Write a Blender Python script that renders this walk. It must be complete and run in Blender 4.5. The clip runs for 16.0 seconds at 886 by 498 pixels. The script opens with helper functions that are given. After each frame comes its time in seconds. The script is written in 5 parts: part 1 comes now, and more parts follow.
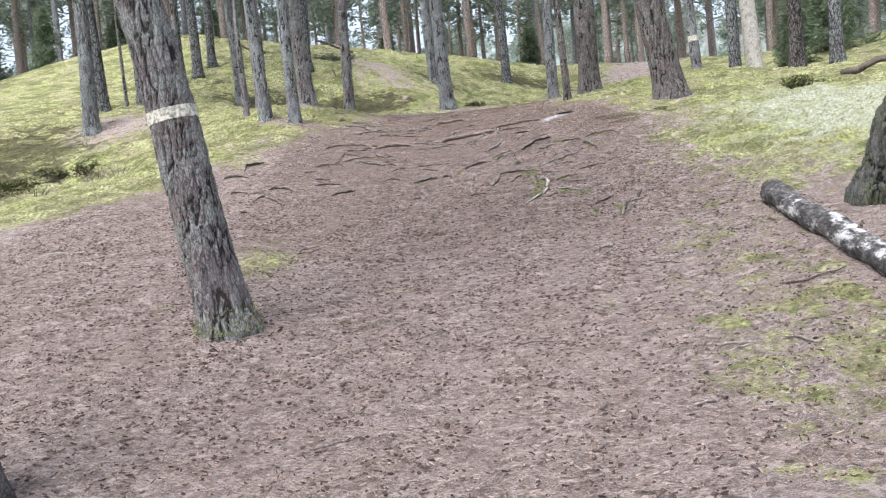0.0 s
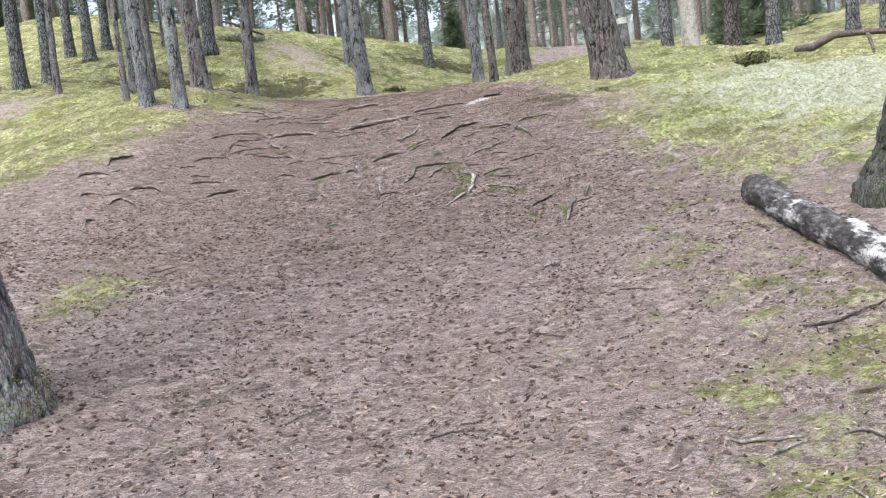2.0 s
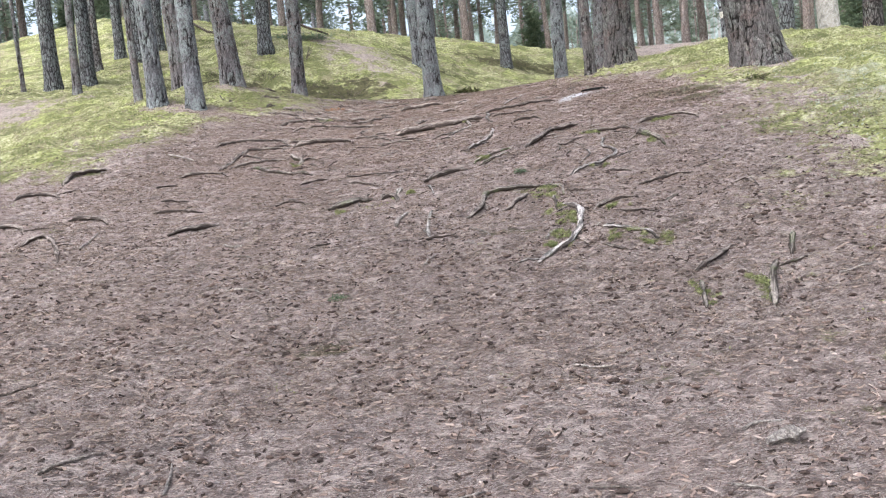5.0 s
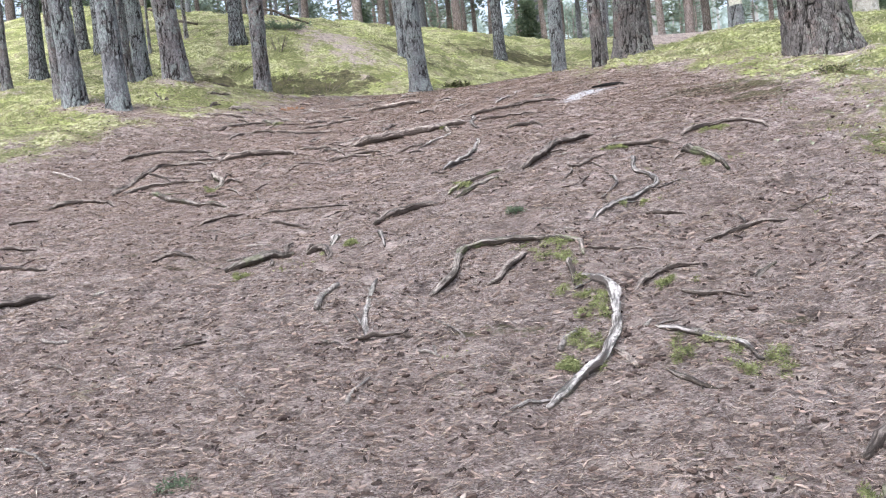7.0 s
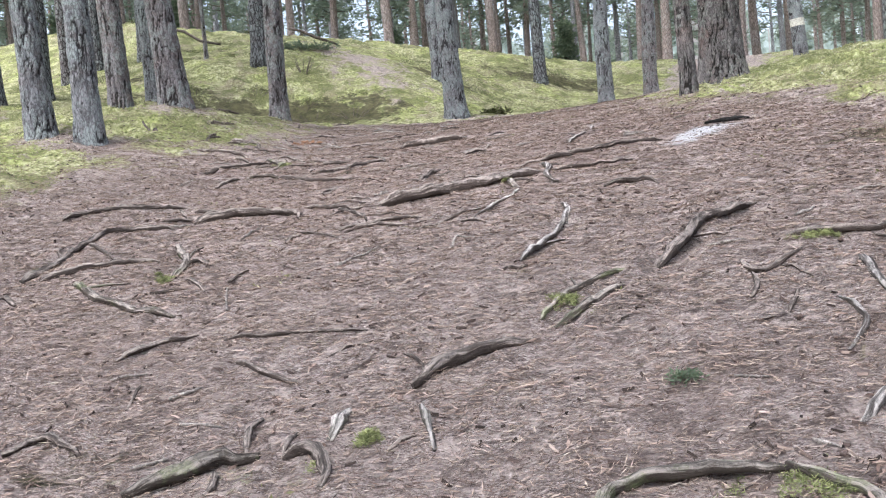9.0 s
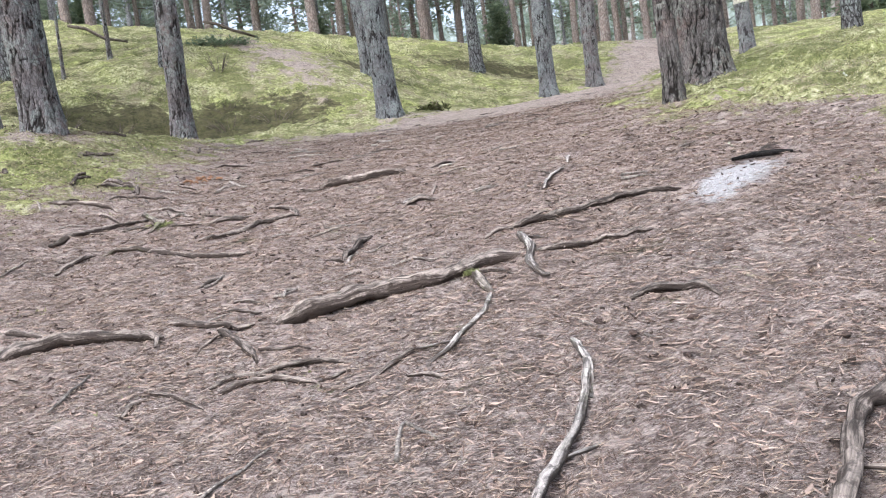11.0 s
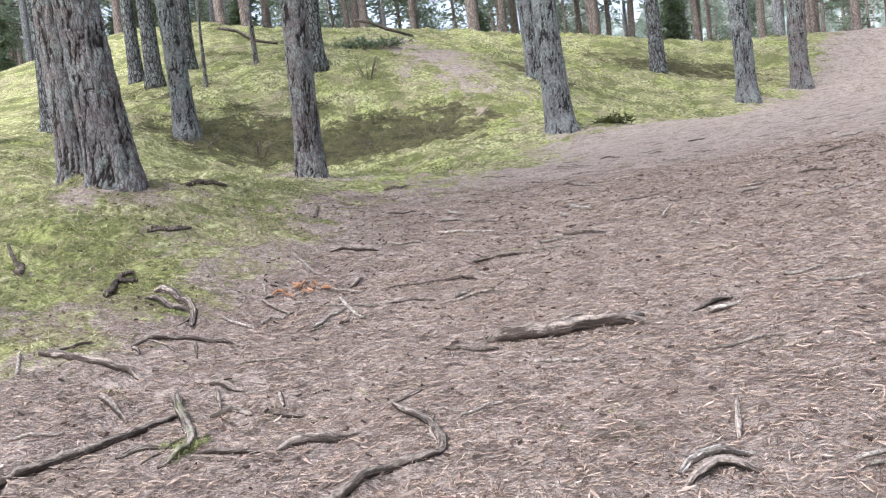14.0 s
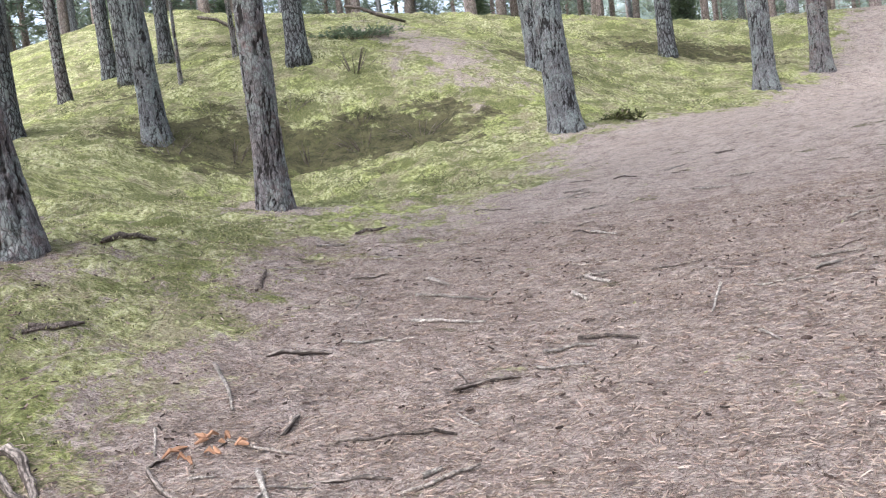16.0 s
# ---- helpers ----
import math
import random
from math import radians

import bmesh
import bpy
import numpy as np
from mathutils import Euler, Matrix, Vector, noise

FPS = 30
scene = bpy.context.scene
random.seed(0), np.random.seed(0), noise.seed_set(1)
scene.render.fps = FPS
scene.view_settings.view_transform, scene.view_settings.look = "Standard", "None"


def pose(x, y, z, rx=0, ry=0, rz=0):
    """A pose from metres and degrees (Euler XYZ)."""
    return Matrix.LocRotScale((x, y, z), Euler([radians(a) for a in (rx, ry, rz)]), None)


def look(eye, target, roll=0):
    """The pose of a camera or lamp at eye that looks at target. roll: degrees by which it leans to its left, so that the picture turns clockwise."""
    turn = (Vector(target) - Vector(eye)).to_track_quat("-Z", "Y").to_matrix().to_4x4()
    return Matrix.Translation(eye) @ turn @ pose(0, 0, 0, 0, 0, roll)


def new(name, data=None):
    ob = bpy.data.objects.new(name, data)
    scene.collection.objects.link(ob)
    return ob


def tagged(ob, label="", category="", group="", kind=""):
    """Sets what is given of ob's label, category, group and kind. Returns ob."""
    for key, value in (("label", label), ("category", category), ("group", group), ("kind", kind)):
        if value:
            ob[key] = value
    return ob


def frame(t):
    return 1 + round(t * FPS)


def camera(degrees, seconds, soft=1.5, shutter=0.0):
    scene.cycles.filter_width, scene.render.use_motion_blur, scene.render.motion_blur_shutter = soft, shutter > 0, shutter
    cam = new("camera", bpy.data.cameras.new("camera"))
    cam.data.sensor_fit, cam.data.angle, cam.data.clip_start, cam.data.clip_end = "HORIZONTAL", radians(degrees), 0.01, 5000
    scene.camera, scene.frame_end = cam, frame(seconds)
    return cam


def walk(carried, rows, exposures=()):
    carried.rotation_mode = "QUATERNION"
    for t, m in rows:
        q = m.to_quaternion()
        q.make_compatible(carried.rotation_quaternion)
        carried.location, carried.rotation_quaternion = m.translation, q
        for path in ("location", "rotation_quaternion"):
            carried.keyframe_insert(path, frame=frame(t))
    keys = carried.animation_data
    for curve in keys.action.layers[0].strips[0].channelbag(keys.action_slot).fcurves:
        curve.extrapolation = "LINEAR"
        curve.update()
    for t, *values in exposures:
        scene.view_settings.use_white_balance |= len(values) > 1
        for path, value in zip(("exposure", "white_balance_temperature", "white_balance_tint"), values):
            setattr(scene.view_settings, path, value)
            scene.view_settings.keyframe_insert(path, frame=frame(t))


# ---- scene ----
cam = camera(55.2, 16.0, 1.1)
PATH = [
    (0, (-0.000, -0.000, 3.600), (0.116, 3.991, 3.358), -5.27),
    (0.5, (0.027, 0.676, 3.633), (0.449, 4.646, 3.382), -5.46),
    (1, (0.166, 1.301, 3.677), (0.765, 5.247, 3.413), -5.73),
    (1.5, (0.266, 1.920, 3.700), (0.882, 5.862, 3.417), -5.78),
    (2, (0.418, 2.487, 3.707), (0.865, 6.449, 3.380), -5.92),
    (2.5, (0.564, 3.152, 3.731), (0.777, 7.132, 3.394), -5.78),
    (3, (0.603, 3.869, 3.775), (0.549, 7.859, 3.495), -5.25),
    (3.5, (0.645, 4.510, 3.829), (0.454, 8.500, 3.615), -5.11),
    (4, (0.667, 5.187, 3.847), (0.465, 9.177, 3.650), -5.16),
    (4.5, (0.754, 5.883, 3.899), (0.747, 9.877, 3.680), -5.30),
    (4.7, (0.788, 6.167, 3.906), (0.874, 10.159, 3.669), -5.42),
    (6.8, (1.183, 8.935, 4.223), (1.314, 12.922, 3.925), -5.68),
    (7, (1.199, 9.192, 4.259), (1.321, 13.179, 3.966), -5.64),
    (7.5, (1.185, 9.838, 4.355), (1.199, 13.830, 4.096), -5.22),
    (8, (1.192, 10.496, 4.471), (1.115, 14.489, 4.243), -5.12),
    (8.5, (1.133, 11.117, 4.567), (1.077, 15.111, 4.362), -5.06),
    (9, (1.088, 11.739, 4.667), (1.088, 15.735, 4.490), -5.04),
    (9.2, (1.095, 11.981, 4.744), (1.140, 15.976, 4.565), -5.13),
    (11.3, (1.241, 14.147, 5.328), (1.520, 18.127, 5.038), -7.72),
    (11.5, (1.283, 14.377, 5.368), (1.500, 18.362, 5.094), -7.67),
    (12, (1.370, 14.951, 5.547), (1.425, 18.943, 5.305), -7.38),
    (12.5, (1.286, 15.549, 5.674), (1.126, 19.538, 5.428), -7.16),
    (13, (1.175, 16.142, 5.852), (0.818, 20.119, 5.622), -6.97),
    (13.5, (1.095, 16.674, 6.004), (0.711, 20.649, 5.779), -6.82),
    (14, (1.002, 17.213, 6.125), (0.562, 21.182, 5.892), -6.76),
    (14.5, (0.955, 17.743, 6.266), (0.443, 21.703, 6.026), -6.91),
    (15, (0.913, 18.249, 6.389), (0.440, 22.211, 6.111), -7.22),
    (15.5, (0.941, 18.719, 6.507), (0.399, 22.672, 6.218), -7.75),
    (16, (1.075, 18.913, 6.696), (0.607, 22.872, 6.363), -7.80),
]
walk(cam, [(t, look(eye, target, roll)) for t, eye, target, roll in PATH], [(0, 1.5, 5900, 10), (4.5, 1.54, 5900, 10), (7, 1.7, 5760, 10), (9, 1.62, 5780, 10), (12.5, 1.64, 5850, 10), (16, 1.66, 5850, 10)])

# ---- light: overcast sky, very soft sun from high behind and to the left ----
world = bpy.data.worlds.new("sky")
scene.world = world
world.use_nodes = True
wn, wl = world.node_tree.nodes, world.node_tree.links
sky = wn.new("ShaderNodeTexSky")
sky.sky_type, sky.sun_disc = "NISHITA", False
sky.sun_elevation, sky.sun_rotation = radians(60), radians(-138)
sky.air_density, sky.dust_density, sky.ozone_density = 1.0, 6.0, 1.0
pale_sky = wn.new("ShaderNodeHueSaturation")
pale_sky.inputs["Saturation"].default_value = 0.5
wl.new(sky.outputs[0], pale_sky.inputs["Color"])
wl.new(pale_sky.outputs[0], wn["Background"].inputs["Color"])
wn["Background"].inputs["Strength"].default_value = 0.15
sun = new("sun", bpy.data.lights.new("sun", "SUN"))
sun.data.energy, sun.data.angle, sun.data.color = 0.8, radians(30), (1.0, 0.98, 0.95)
sun.matrix_world = look((-18, 2, 50), (0, 22, 4))


# ---- materials ----
class Mat:
    """A node material under construction."""

    def __init__(self, name, rough=0.9, spec=0.2):
        self.m = bpy.data.materials.new(name)
        self.m.use_nodes = True
        self.n, self.l = self.m.node_tree.nodes, self.m.node_tree.links
        self.b = self.n["Principled BSDF"]
        self.b.inputs["Roughness"].default_value = rough
        self.b.inputs["Specular IOR Level"].default_value = spec

    def put(self, socket, value):
        if hasattr(value, "is_linked"):
            self.l.new(value, socket)
        else:
            socket.default_value = value

    def coords(self, scale=(1, 1, 1), kind="Object", turn=0.0):
        c, mp = self.n.new("ShaderNodeTexCoord"), self.n.new("ShaderNodeMapping")
        self.l.new(c.outputs[kind], mp.inputs["Vector"])
        mp.inputs["Scale"].default_value = scale
        mp.inputs["Rotation"].default_value = (0, 0, turn)
        return mp.outputs[0]

    def noise(self, scale, detail=4, rough=0.6, vec=None, distort=0.0):
        x = self.n.new("ShaderNodeTexNoise")
        x.inputs["Scale"].default_value, x.inputs["Detail"].default_value = scale, detail
        x.inputs["Roughness"].default_value, x.inputs["Distortion"].default_value = rough, distort
        self.l.new(vec if vec else self.coords(), x.inputs["Vector"])
        return x.outputs["Fac"]

    def voronoi(self, scale, vec=None, feature="F1", out="Distance"):
        x = self.n.new("ShaderNodeTexVoronoi")
        x.feature = feature
        x.inputs["Scale"].default_value = scale
        self.l.new(vec if vec else self.coords(), x.inputs["Vector"])
        return x.outputs[out]

    def ramp(self, fac, *stops):
        x = self.n.new("ShaderNodeValToRGB")
        e = x.color_ramp.elements
        while len(e) < len(stops):
            e.new(0.5)
        for el, (p, c) in zip(e, stops):
            el.position = p
            el.color = (*c, 1) if isinstance(c, tuple) else (c, c, c, 1)
        self.l.new(fac, x.inputs["Fac"])
        return x.outputs["Color"]

    def mix(self, fac, a, b, mode="MIX"):
        x = self.n.new("ShaderNodeMix")
        x.data_type, x.blend_type = "RGBA", mode
        self.put(x.inputs["Factor"], fac)
        for s, v in ((x.inputs[6], a), (x.inputs[7], b)):
            self.put(s, (*v, 1) if isinstance(v, tuple) else v)
        return x.outputs[2]

    def math(self, op, a, b=0.0, clamp=False):
        x = self.n.new("ShaderNodeMath")
        x.operation, x.use_clamp = op, clamp
        self.put(x.inputs[0], a)
        self.put(x.inputs[1], b)
        return x.outputs[0]

    def attr(self, name):
        x = self.n.new("ShaderNodeAttribute")
        x.attribute_name = name
        return x.outputs["Fac"]

    def island(self):
        return self.n.new("ShaderNodeNewGeometry").outputs["Random Per Island"]

    def each(self):
        return self.n.new("ShaderNodeObjectInfo").outputs["Random"]

    def leaf(self, color, share=0.45):
        """A leaf that lets part of the light through."""
        self.done(color)
        t, x = self.n.new("ShaderNodeBsdfTranslucent"), self.n.new("ShaderNodeMixShader")
        self.put(t.inputs["Color"], color)
        x.inputs[0].default_value = share
        self.l.new(self.b.outputs[0], x.inputs[1])
        self.l.new(t.outputs[0], x.inputs[2])
        self.l.new(x.outputs[0], self.n["Material Output"].inputs["Surface"])
        return self.m

    def done(self, color, height=None, strength=0.5, distance=0.02):
        self.put(self.b.inputs["Base Color"], (*color, 1) if isinstance(color, tuple) else color)
        if height is not None:
            x = self.n.new("ShaderNodeBump")
            x.inputs["Strength"].default_value, x.inputs["Distance"].default_value = strength, distance
            self.l.new(height, x.inputs["Height"])
            self.l.new(x.outputs[0], self.b.inputs["Normal"])
        return self.m


def bark_material(name, plate, dark, lichen, amount=0.5, red=0.0, near=True):
    """Plated pine bark. near: the main furrows come with the mesh; else they are drawn here."""
    m = Mat(name, 0.92, 0.15)
    warp = m.n.new("ShaderNodeVectorMath")
    warp.operation = "MULTIPLY_ADD"
    wob = m.n.new("ShaderNodeTexNoise")
    wob.inputs["Scale"].default_value, wob.inputs["Detail"].default_value = 9, 5
    m.l.new(m.coords((1, 1, 0.6)), wob.inputs["Vector"])
    m.l.new(wob.outputs["Color"], warp.inputs[0])
    warp.inputs[1].default_value = (0.1, 0.1, 0.08)
    m.l.new(m.coords((1, 1, 0.3)), warp.inputs[2])
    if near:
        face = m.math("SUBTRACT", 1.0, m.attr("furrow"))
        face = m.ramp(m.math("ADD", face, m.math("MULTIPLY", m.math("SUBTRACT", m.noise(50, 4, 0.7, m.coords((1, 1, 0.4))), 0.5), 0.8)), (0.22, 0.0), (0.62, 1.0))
    else:
        face = m.ramp(m.voronoi(13, warp.outputs[0], "DISTANCE_TO_EDGE"), (0.02, 0.0), (0.16, 1.0))
    flake = m.ramp(m.voronoi(42, warp.outputs[0], "DISTANCE_TO_EDGE"), (0.02, 0.35), (0.13, 1.0))
    scale = m.voronoi(26, warp.outputs[0], "F1", "Color")
    grain = m.noise(60, 6, 0.75, m.coords((1, 1, 0.35)))
    c = m.mix(grain, tuple(0.55 * k for k in plate), tuple(1.4 * k for k in plate))
    c = m.mix(1.0, c, m.ramp(scale, (0.1, 0.6), (0.9, 1.3)), "MULTIPLY")
    c = m.mix(m.ramp(m.noise(3.0, 5, 0.7), (0.48, 0.0), (0.66, red)), c, m.mix(grain, (0.11, 0.062, 0.05), (0.29, 0.19, 0.16)))
    spots = m.math("ADD", m.noise(14, 6, 0.75), m.math("MULTIPLY", m.noise(2.1, 4, 0.6), 0.8))
    c = m.mix(m.ramp(spots, (0.95 - 0.1 * amount, 0.0), (1.02 - 0.06 * amount, amount)), c, lichen)
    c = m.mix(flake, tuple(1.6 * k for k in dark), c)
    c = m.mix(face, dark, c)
    h = m.math("ADD", m.math("MULTIPLY", face, 1.0), m.math("MULTIPLY", flake, 0.5))
    h = m.math("ADD", h, m.math("MULTIPLY", grain, 0.7))
    return m.done(c, h, 0.9, 0.025)


TONES = (
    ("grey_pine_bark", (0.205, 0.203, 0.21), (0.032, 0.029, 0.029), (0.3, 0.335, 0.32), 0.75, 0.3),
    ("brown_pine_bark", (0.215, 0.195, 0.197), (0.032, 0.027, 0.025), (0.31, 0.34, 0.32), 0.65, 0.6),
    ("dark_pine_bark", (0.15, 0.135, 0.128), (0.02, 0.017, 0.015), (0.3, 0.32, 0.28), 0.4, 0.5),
)
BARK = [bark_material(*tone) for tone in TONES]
PLAIN_BARK = [bark_material("far_" + tone[0], *tone[1:], near=False) for tone in TONES]
# bark of the far wood, paled and low in contrast: haze put into its colour
HAZED_BARK = [bark_material("hazed_brown_bark", (0.36, 0.29, 0.26), (0.15, 0.12, 0.105), (0.36, 0.36, 0.34), 0.5, 0.4, False), bark_material("hazed_grey_bark", (0.31, 0.31, 0.32), (0.13, 0.125, 0.13), (0.36, 0.385, 0.375), 0.6, 0.15, False)]
SNAG_BARK = bark_material("snag_bark", (0.105, 0.103, 0.092), (0.012, 0.01, 0.009), (0.1, 0.125, 0.05), 0.7, 0.1)


def wood_material(name, lo, hi, green=0.0, bump=0.9):
    m = Mat(name, 0.88, 0.15)
    grain = m.noise(55, 7, 0.75, None, 0.8)
    c = m.ramp(grain, (0.3, tuple(0.5 * k for k in lo)), (0.46, lo), (0.58, hi), (0.75, tuple(min(0.8, 1.5 * k) for k in hi)))
    c = m.mix(m.ramp(m.noise(7, 6, 0.7), (0.5, 0.0), (0.62, 0.65)), c, tuple(0.4 * k for k in lo))
    c = m.mix(m.ramp(m.noise(11, 5, 0.7), (0.57, 0.0), (0.68, 0.6)), c, tuple(min(0.8, 1.6 * k) for k in hi))
    if green:
        c = m.mix(m.ramp(m.noise(5, 6, 0.7), (0.5, 0.0), (0.6, green)), c, m.mix(grain, (0.05, 0.07, 0.02), (0.2, 0.235, 0.08)))
    tone = m.ramp(m.each(), (0.0, 0.72), (1.0, 1.12))
    c = m.mix(1.0, c, tone, "MULTIPLY")
    return m.done(c, m.math("ADD", grain, m.noise(16, 5, 0.7)), bump, 0.02)


def root_material(name, dark, pale, green):
    m = Mat(name, 0.85, 0.2)
    lane = m.n.new("ShaderNodeAttribute")
    lane.attribute_name = "lane"
    strand = m.noise(48, 6, 0.7, lane.outputs["Vector"], 0.3)
    blot = m.noise(9, 5, 0.7)
    # pale tops, dark undersides: foot wear and shade share one colour mask
    wear_light = m.math("ADD", m.attr("worn_lit"), m.math("MULTIPLY", m.math("SUBTRACT", strand, 0.5), 2.4))
    wear_light = m.math("ADD", wear_light, m.math("MULTIPLY", m.math("SUBTRACT", blot, 0.5), 1.6))
    skin = m.mix(strand, tuple(0.5 * k for k in dark), tuple(1.6 * k for k in dark))
    wood = m.ramp(strand, (0.4, tuple(0.2 * k for k in pale)), (0.48, tuple(0.75 * k for k in pale)), (0.54, tuple(1.15 * k for k in pale)), (0.64, tuple(min(0.8, 1.6 * k) for k in pale)))
    wood = m.mix(m.ramp(m.noise(26, 5, 0.75), (0.5, 0.0), (0.62, 0.8)), wood, tuple(0.3 * k for k in pale))
    c = m.mix(m.ramp(wear_light, (0.62, 0.0), (1.15, 1.0)), skin, wood)
    if green:
        c = m.mix(m.ramp(m.noise(5, 6, 0.7), (0.53, 0.0), (0.62, green)), c, m.mix(m.ramp(strand, (0.4, 0.0), (0.6, 1.0)), (0.04, 0.05, 0.018), (0.2, 0.235, 0.1)))
    c = m.mix(1.0, c, m.ramp(m.each(), (0.0, 0.75), (1.0, 1.15)), "MULTIPLY")
    return m.done(c, m.math("ADD", strand, m.noise(20, 5, 0.7)), 1.0, 0.03)


ROOT_BARK = root_material("trodden_root", (0.06, 0.045, 0.037), (0.27, 0.225, 0.195), 0.0)
ROOT_BARK_MOSSY = root_material("trodden_root_with_moss", (0.06, 0.046, 0.036), (0.27, 0.232, 0.2), 0.55)
ROOT_BARK_PALE = root_material("bleached_root", (0.09, 0.074, 0.064), (0.4, 0.36, 0.33), 0.15)
ROOT = wood_material("worn_root_wood", (0.19, 0.158, 0.136), (0.45, 0.39, 0.34))
DEADWOOD = wood_material("grey_deadwood", (0.22, 0.19, 0.17), (0.46, 0.41, 0.36))
DARKWOOD = wood_material("dark_wet_wood", (0.065, 0.051, 0.043), (0.21, 0.172, 0.145))
PALEWOOD = wood_material("barkless_pale_wood", (0.42, 0.38, 0.33), (0.62, 0.58, 0.52), 0, 0.3)
CHARRED = wood_material("charred_wood", (0.012, 0.011, 0.01), (0.04, 0.036, 0.034))
ROTTEN = wood_material("rotten_red_wood", (0.10, 0.036, 0.02), (0.25, 0.11, 0.06), 0, 1.0)
BRANCHWOOD = wood_material("branch_bark", (0.1, 0.08, 0.065), (0.24, 0.2, 0.17))

m = Mat("birch_bark", 0.75, 0.25)
white = m.ramp(m.noise(5, 6, 0.7, m.coords((1, 0.45, 1))), (0.53, 0.0), (0.6, 1.0))
lines = m.ramp(m.noise(16, 3, 0.6, m.coords((0.5, 3.0, 0.5))), (0.35, 0.0), (0.5, 1.0))
c = m.mix(white, m.ramp(m.noise(18, 7, 0.75, m.coords((1, 0.5, 1))), (0.36, (0.008, 0.007, 0.006)), (0.5, (0.05, 0.046, 0.043)), (0.66, (0.17, 0.16, 0.15))), m.mix(lines, (0.22, 0.205, 0.19), (0.47, 0.455, 0.44)))
c = m.mix(m.ramp(m.noise(3.2, 4), (0.62, 0.0), (0.74, 0.35)), c, (0.13, 0.15, 0.06))
BIRCH = m.done(c, m.noise(22, 6, 0.7, m.coords((1, 0.4, 1))), 0.8, 0.02)

m = Mat("white_paint", 0.7)
c = m.ramp(m.noise(28, 5, 0.7), (0.38, (0.22, 0.2, 0.17)), (0.56, (0.6, 0.58, 0.49)))
PAINT = m.done(c, m.noise(30, 4), 0.6, 0.02)

m = Mat("moss_clump", 0.95, 0.05)
c = m.ramp(m.island(), (0.0, (0.17, 0.172, 0.07)), (0.5, (0.325, 0.32, 0.15)), (1.0, (0.5, 0.475, 0.3)))
MOSS = m.leaf(c, 0.3)
m = Mat("fresh_moss", 0.95, 0.05)
c = m.mix(m.ramp(m.noise(28, 5, 0.7), (0.36, 0.0), (0.62, 1.0)), (0.07, 0.08, 0.03), (0.4, 0.42, 0.19))
FRESH_MOSS = m.done(c, m.noise(70, 4), 1.0, 0.02)
m = Mat("cup_lichen", 0.95, 0.05)
c = m.ramp(m.island(), (0.0, (0.28, 0.295, 0.2)), (1.0, (0.43, 0.44, 0.34)))
LICHEN = m.done(c)
m = Mat("pine_needles", 0.7, 0.3)
c = m.mix(m.island(), (0.13, 0.165, 0.125), (0.25, 0.29, 0.215))
c = m.mix(m.ramp(m.each(), (0.0, 0.0), (1.0, 0.45)), c, (0.2, 0.225, 0.17))
NEEDLES = m.leaf(c, 0.5)
m = Mat("spruce_needles", 0.75, 0.25)
c = m.mix(m.island(), (0.1, 0.135, 0.085), (0.2, 0.24, 0.15))
SPRUCE = m.leaf(c, 0.5)
m = Mat("heather", 0.9, 0.1)
c = m.ramp(m.island(), (0.0, (0.05, 0.045, 0.028)), (0.45, (0.075, 0.085, 0.035)), (0.8, (0.13, 0.145, 0.05)), (1.0, (0.2, 0.16, 0.12)))
HEATHER = m.done(c)
m = Mat("litter_flakes", 0.9, 0.15)
c = m.ramp(m.island(), (0.0, (0.07, 0.045, 0.034)), (0.35, (0.18, 0.125, 0.1)), (0.75, (0.33, 0.245, 0.2)), (0.93, (0.38, 0.295, 0.245)), (1.0, (0.42, 0.345, 0.295)))
FLAKES = m.done(c)
# the darkest needles also stand in for shaded gaps in the mat
m = Mat("fallen_needles", 0.8, 0.2)
c = m.ramp(m.island(), (0.0, (0.03, 0.02, 0.015)), (0.3, (0.09, 0.062, 0.048)), (0.55, (0.24, 0.172, 0.132)), (0.75, (0.33, 0.247, 0.188)), (0.92, (0.4, 0.312, 0.235)), (1.0, (0.48, 0.405, 0.33)))
STRAW = m.done(c)
m = Mat("pine_cone", 0.85, 0.2)
c = m.mix(m.island(), (0.05, 0.034, 0.028), (0.16, 0.112, 0.09))
CONE = m.done(c, m.voronoi(60), 1.0, 0.01)
m = Mat("bark_chips", 0.9, 0.1)
c = m.ramp(m.island(), (0.0, (0.022, 0.016, 0.013)), (0.5, (0.07, 0.05, 0.042)), (0.7, (0.19, 0.14, 0.115)), (0.95, (0.25, 0.19, 0.157)), (1.0, (0.32, 0.25, 0.21)))
CHIPS = m.done(c)
m = Mat("orange_bark", 0.85, 0.2)
ORANGE = m.done(m.mix(m.noise(20, 5), (0.16, 0.075, 0.04), (0.4, 0.23, 0.14)), m.noise(40, 4), 0.7, 0.01)

# ground: needle litter, moss, grey lichen, ash and darkened ground by where each lies
m = Mat("forest_floor", 0.95, 0.1)
flat = m.coords((1, 1, 0.3))
fine = m.noise(38, 8, 0.72, flat, 0.4)
needle = m.voronoi(34, m.coords((1.0, 2.4, 1.0)))
chips = m.voronoi(17, m.coords((2.2, 1.0, 1.0)), "F1", "Color")
broad = m.noise(1.3, 5, 0.6, flat)
# darkest litter tones stand in for shade between needles, cones and chips
litter = m.ramp(fine, (0.36, (0.05, 0.037, 0.032)), (0.46, (0.22, 0.168, 0.143)), (0.55, (0.38, 0.30, 0.262)), (0.66, (0.6, 0.51, 0.455)))
litter = m.mix(m.ramp(chips, (0.35, 0.0), (0.9, 0.4)), litter, (0.36, 0.285, 0.25))
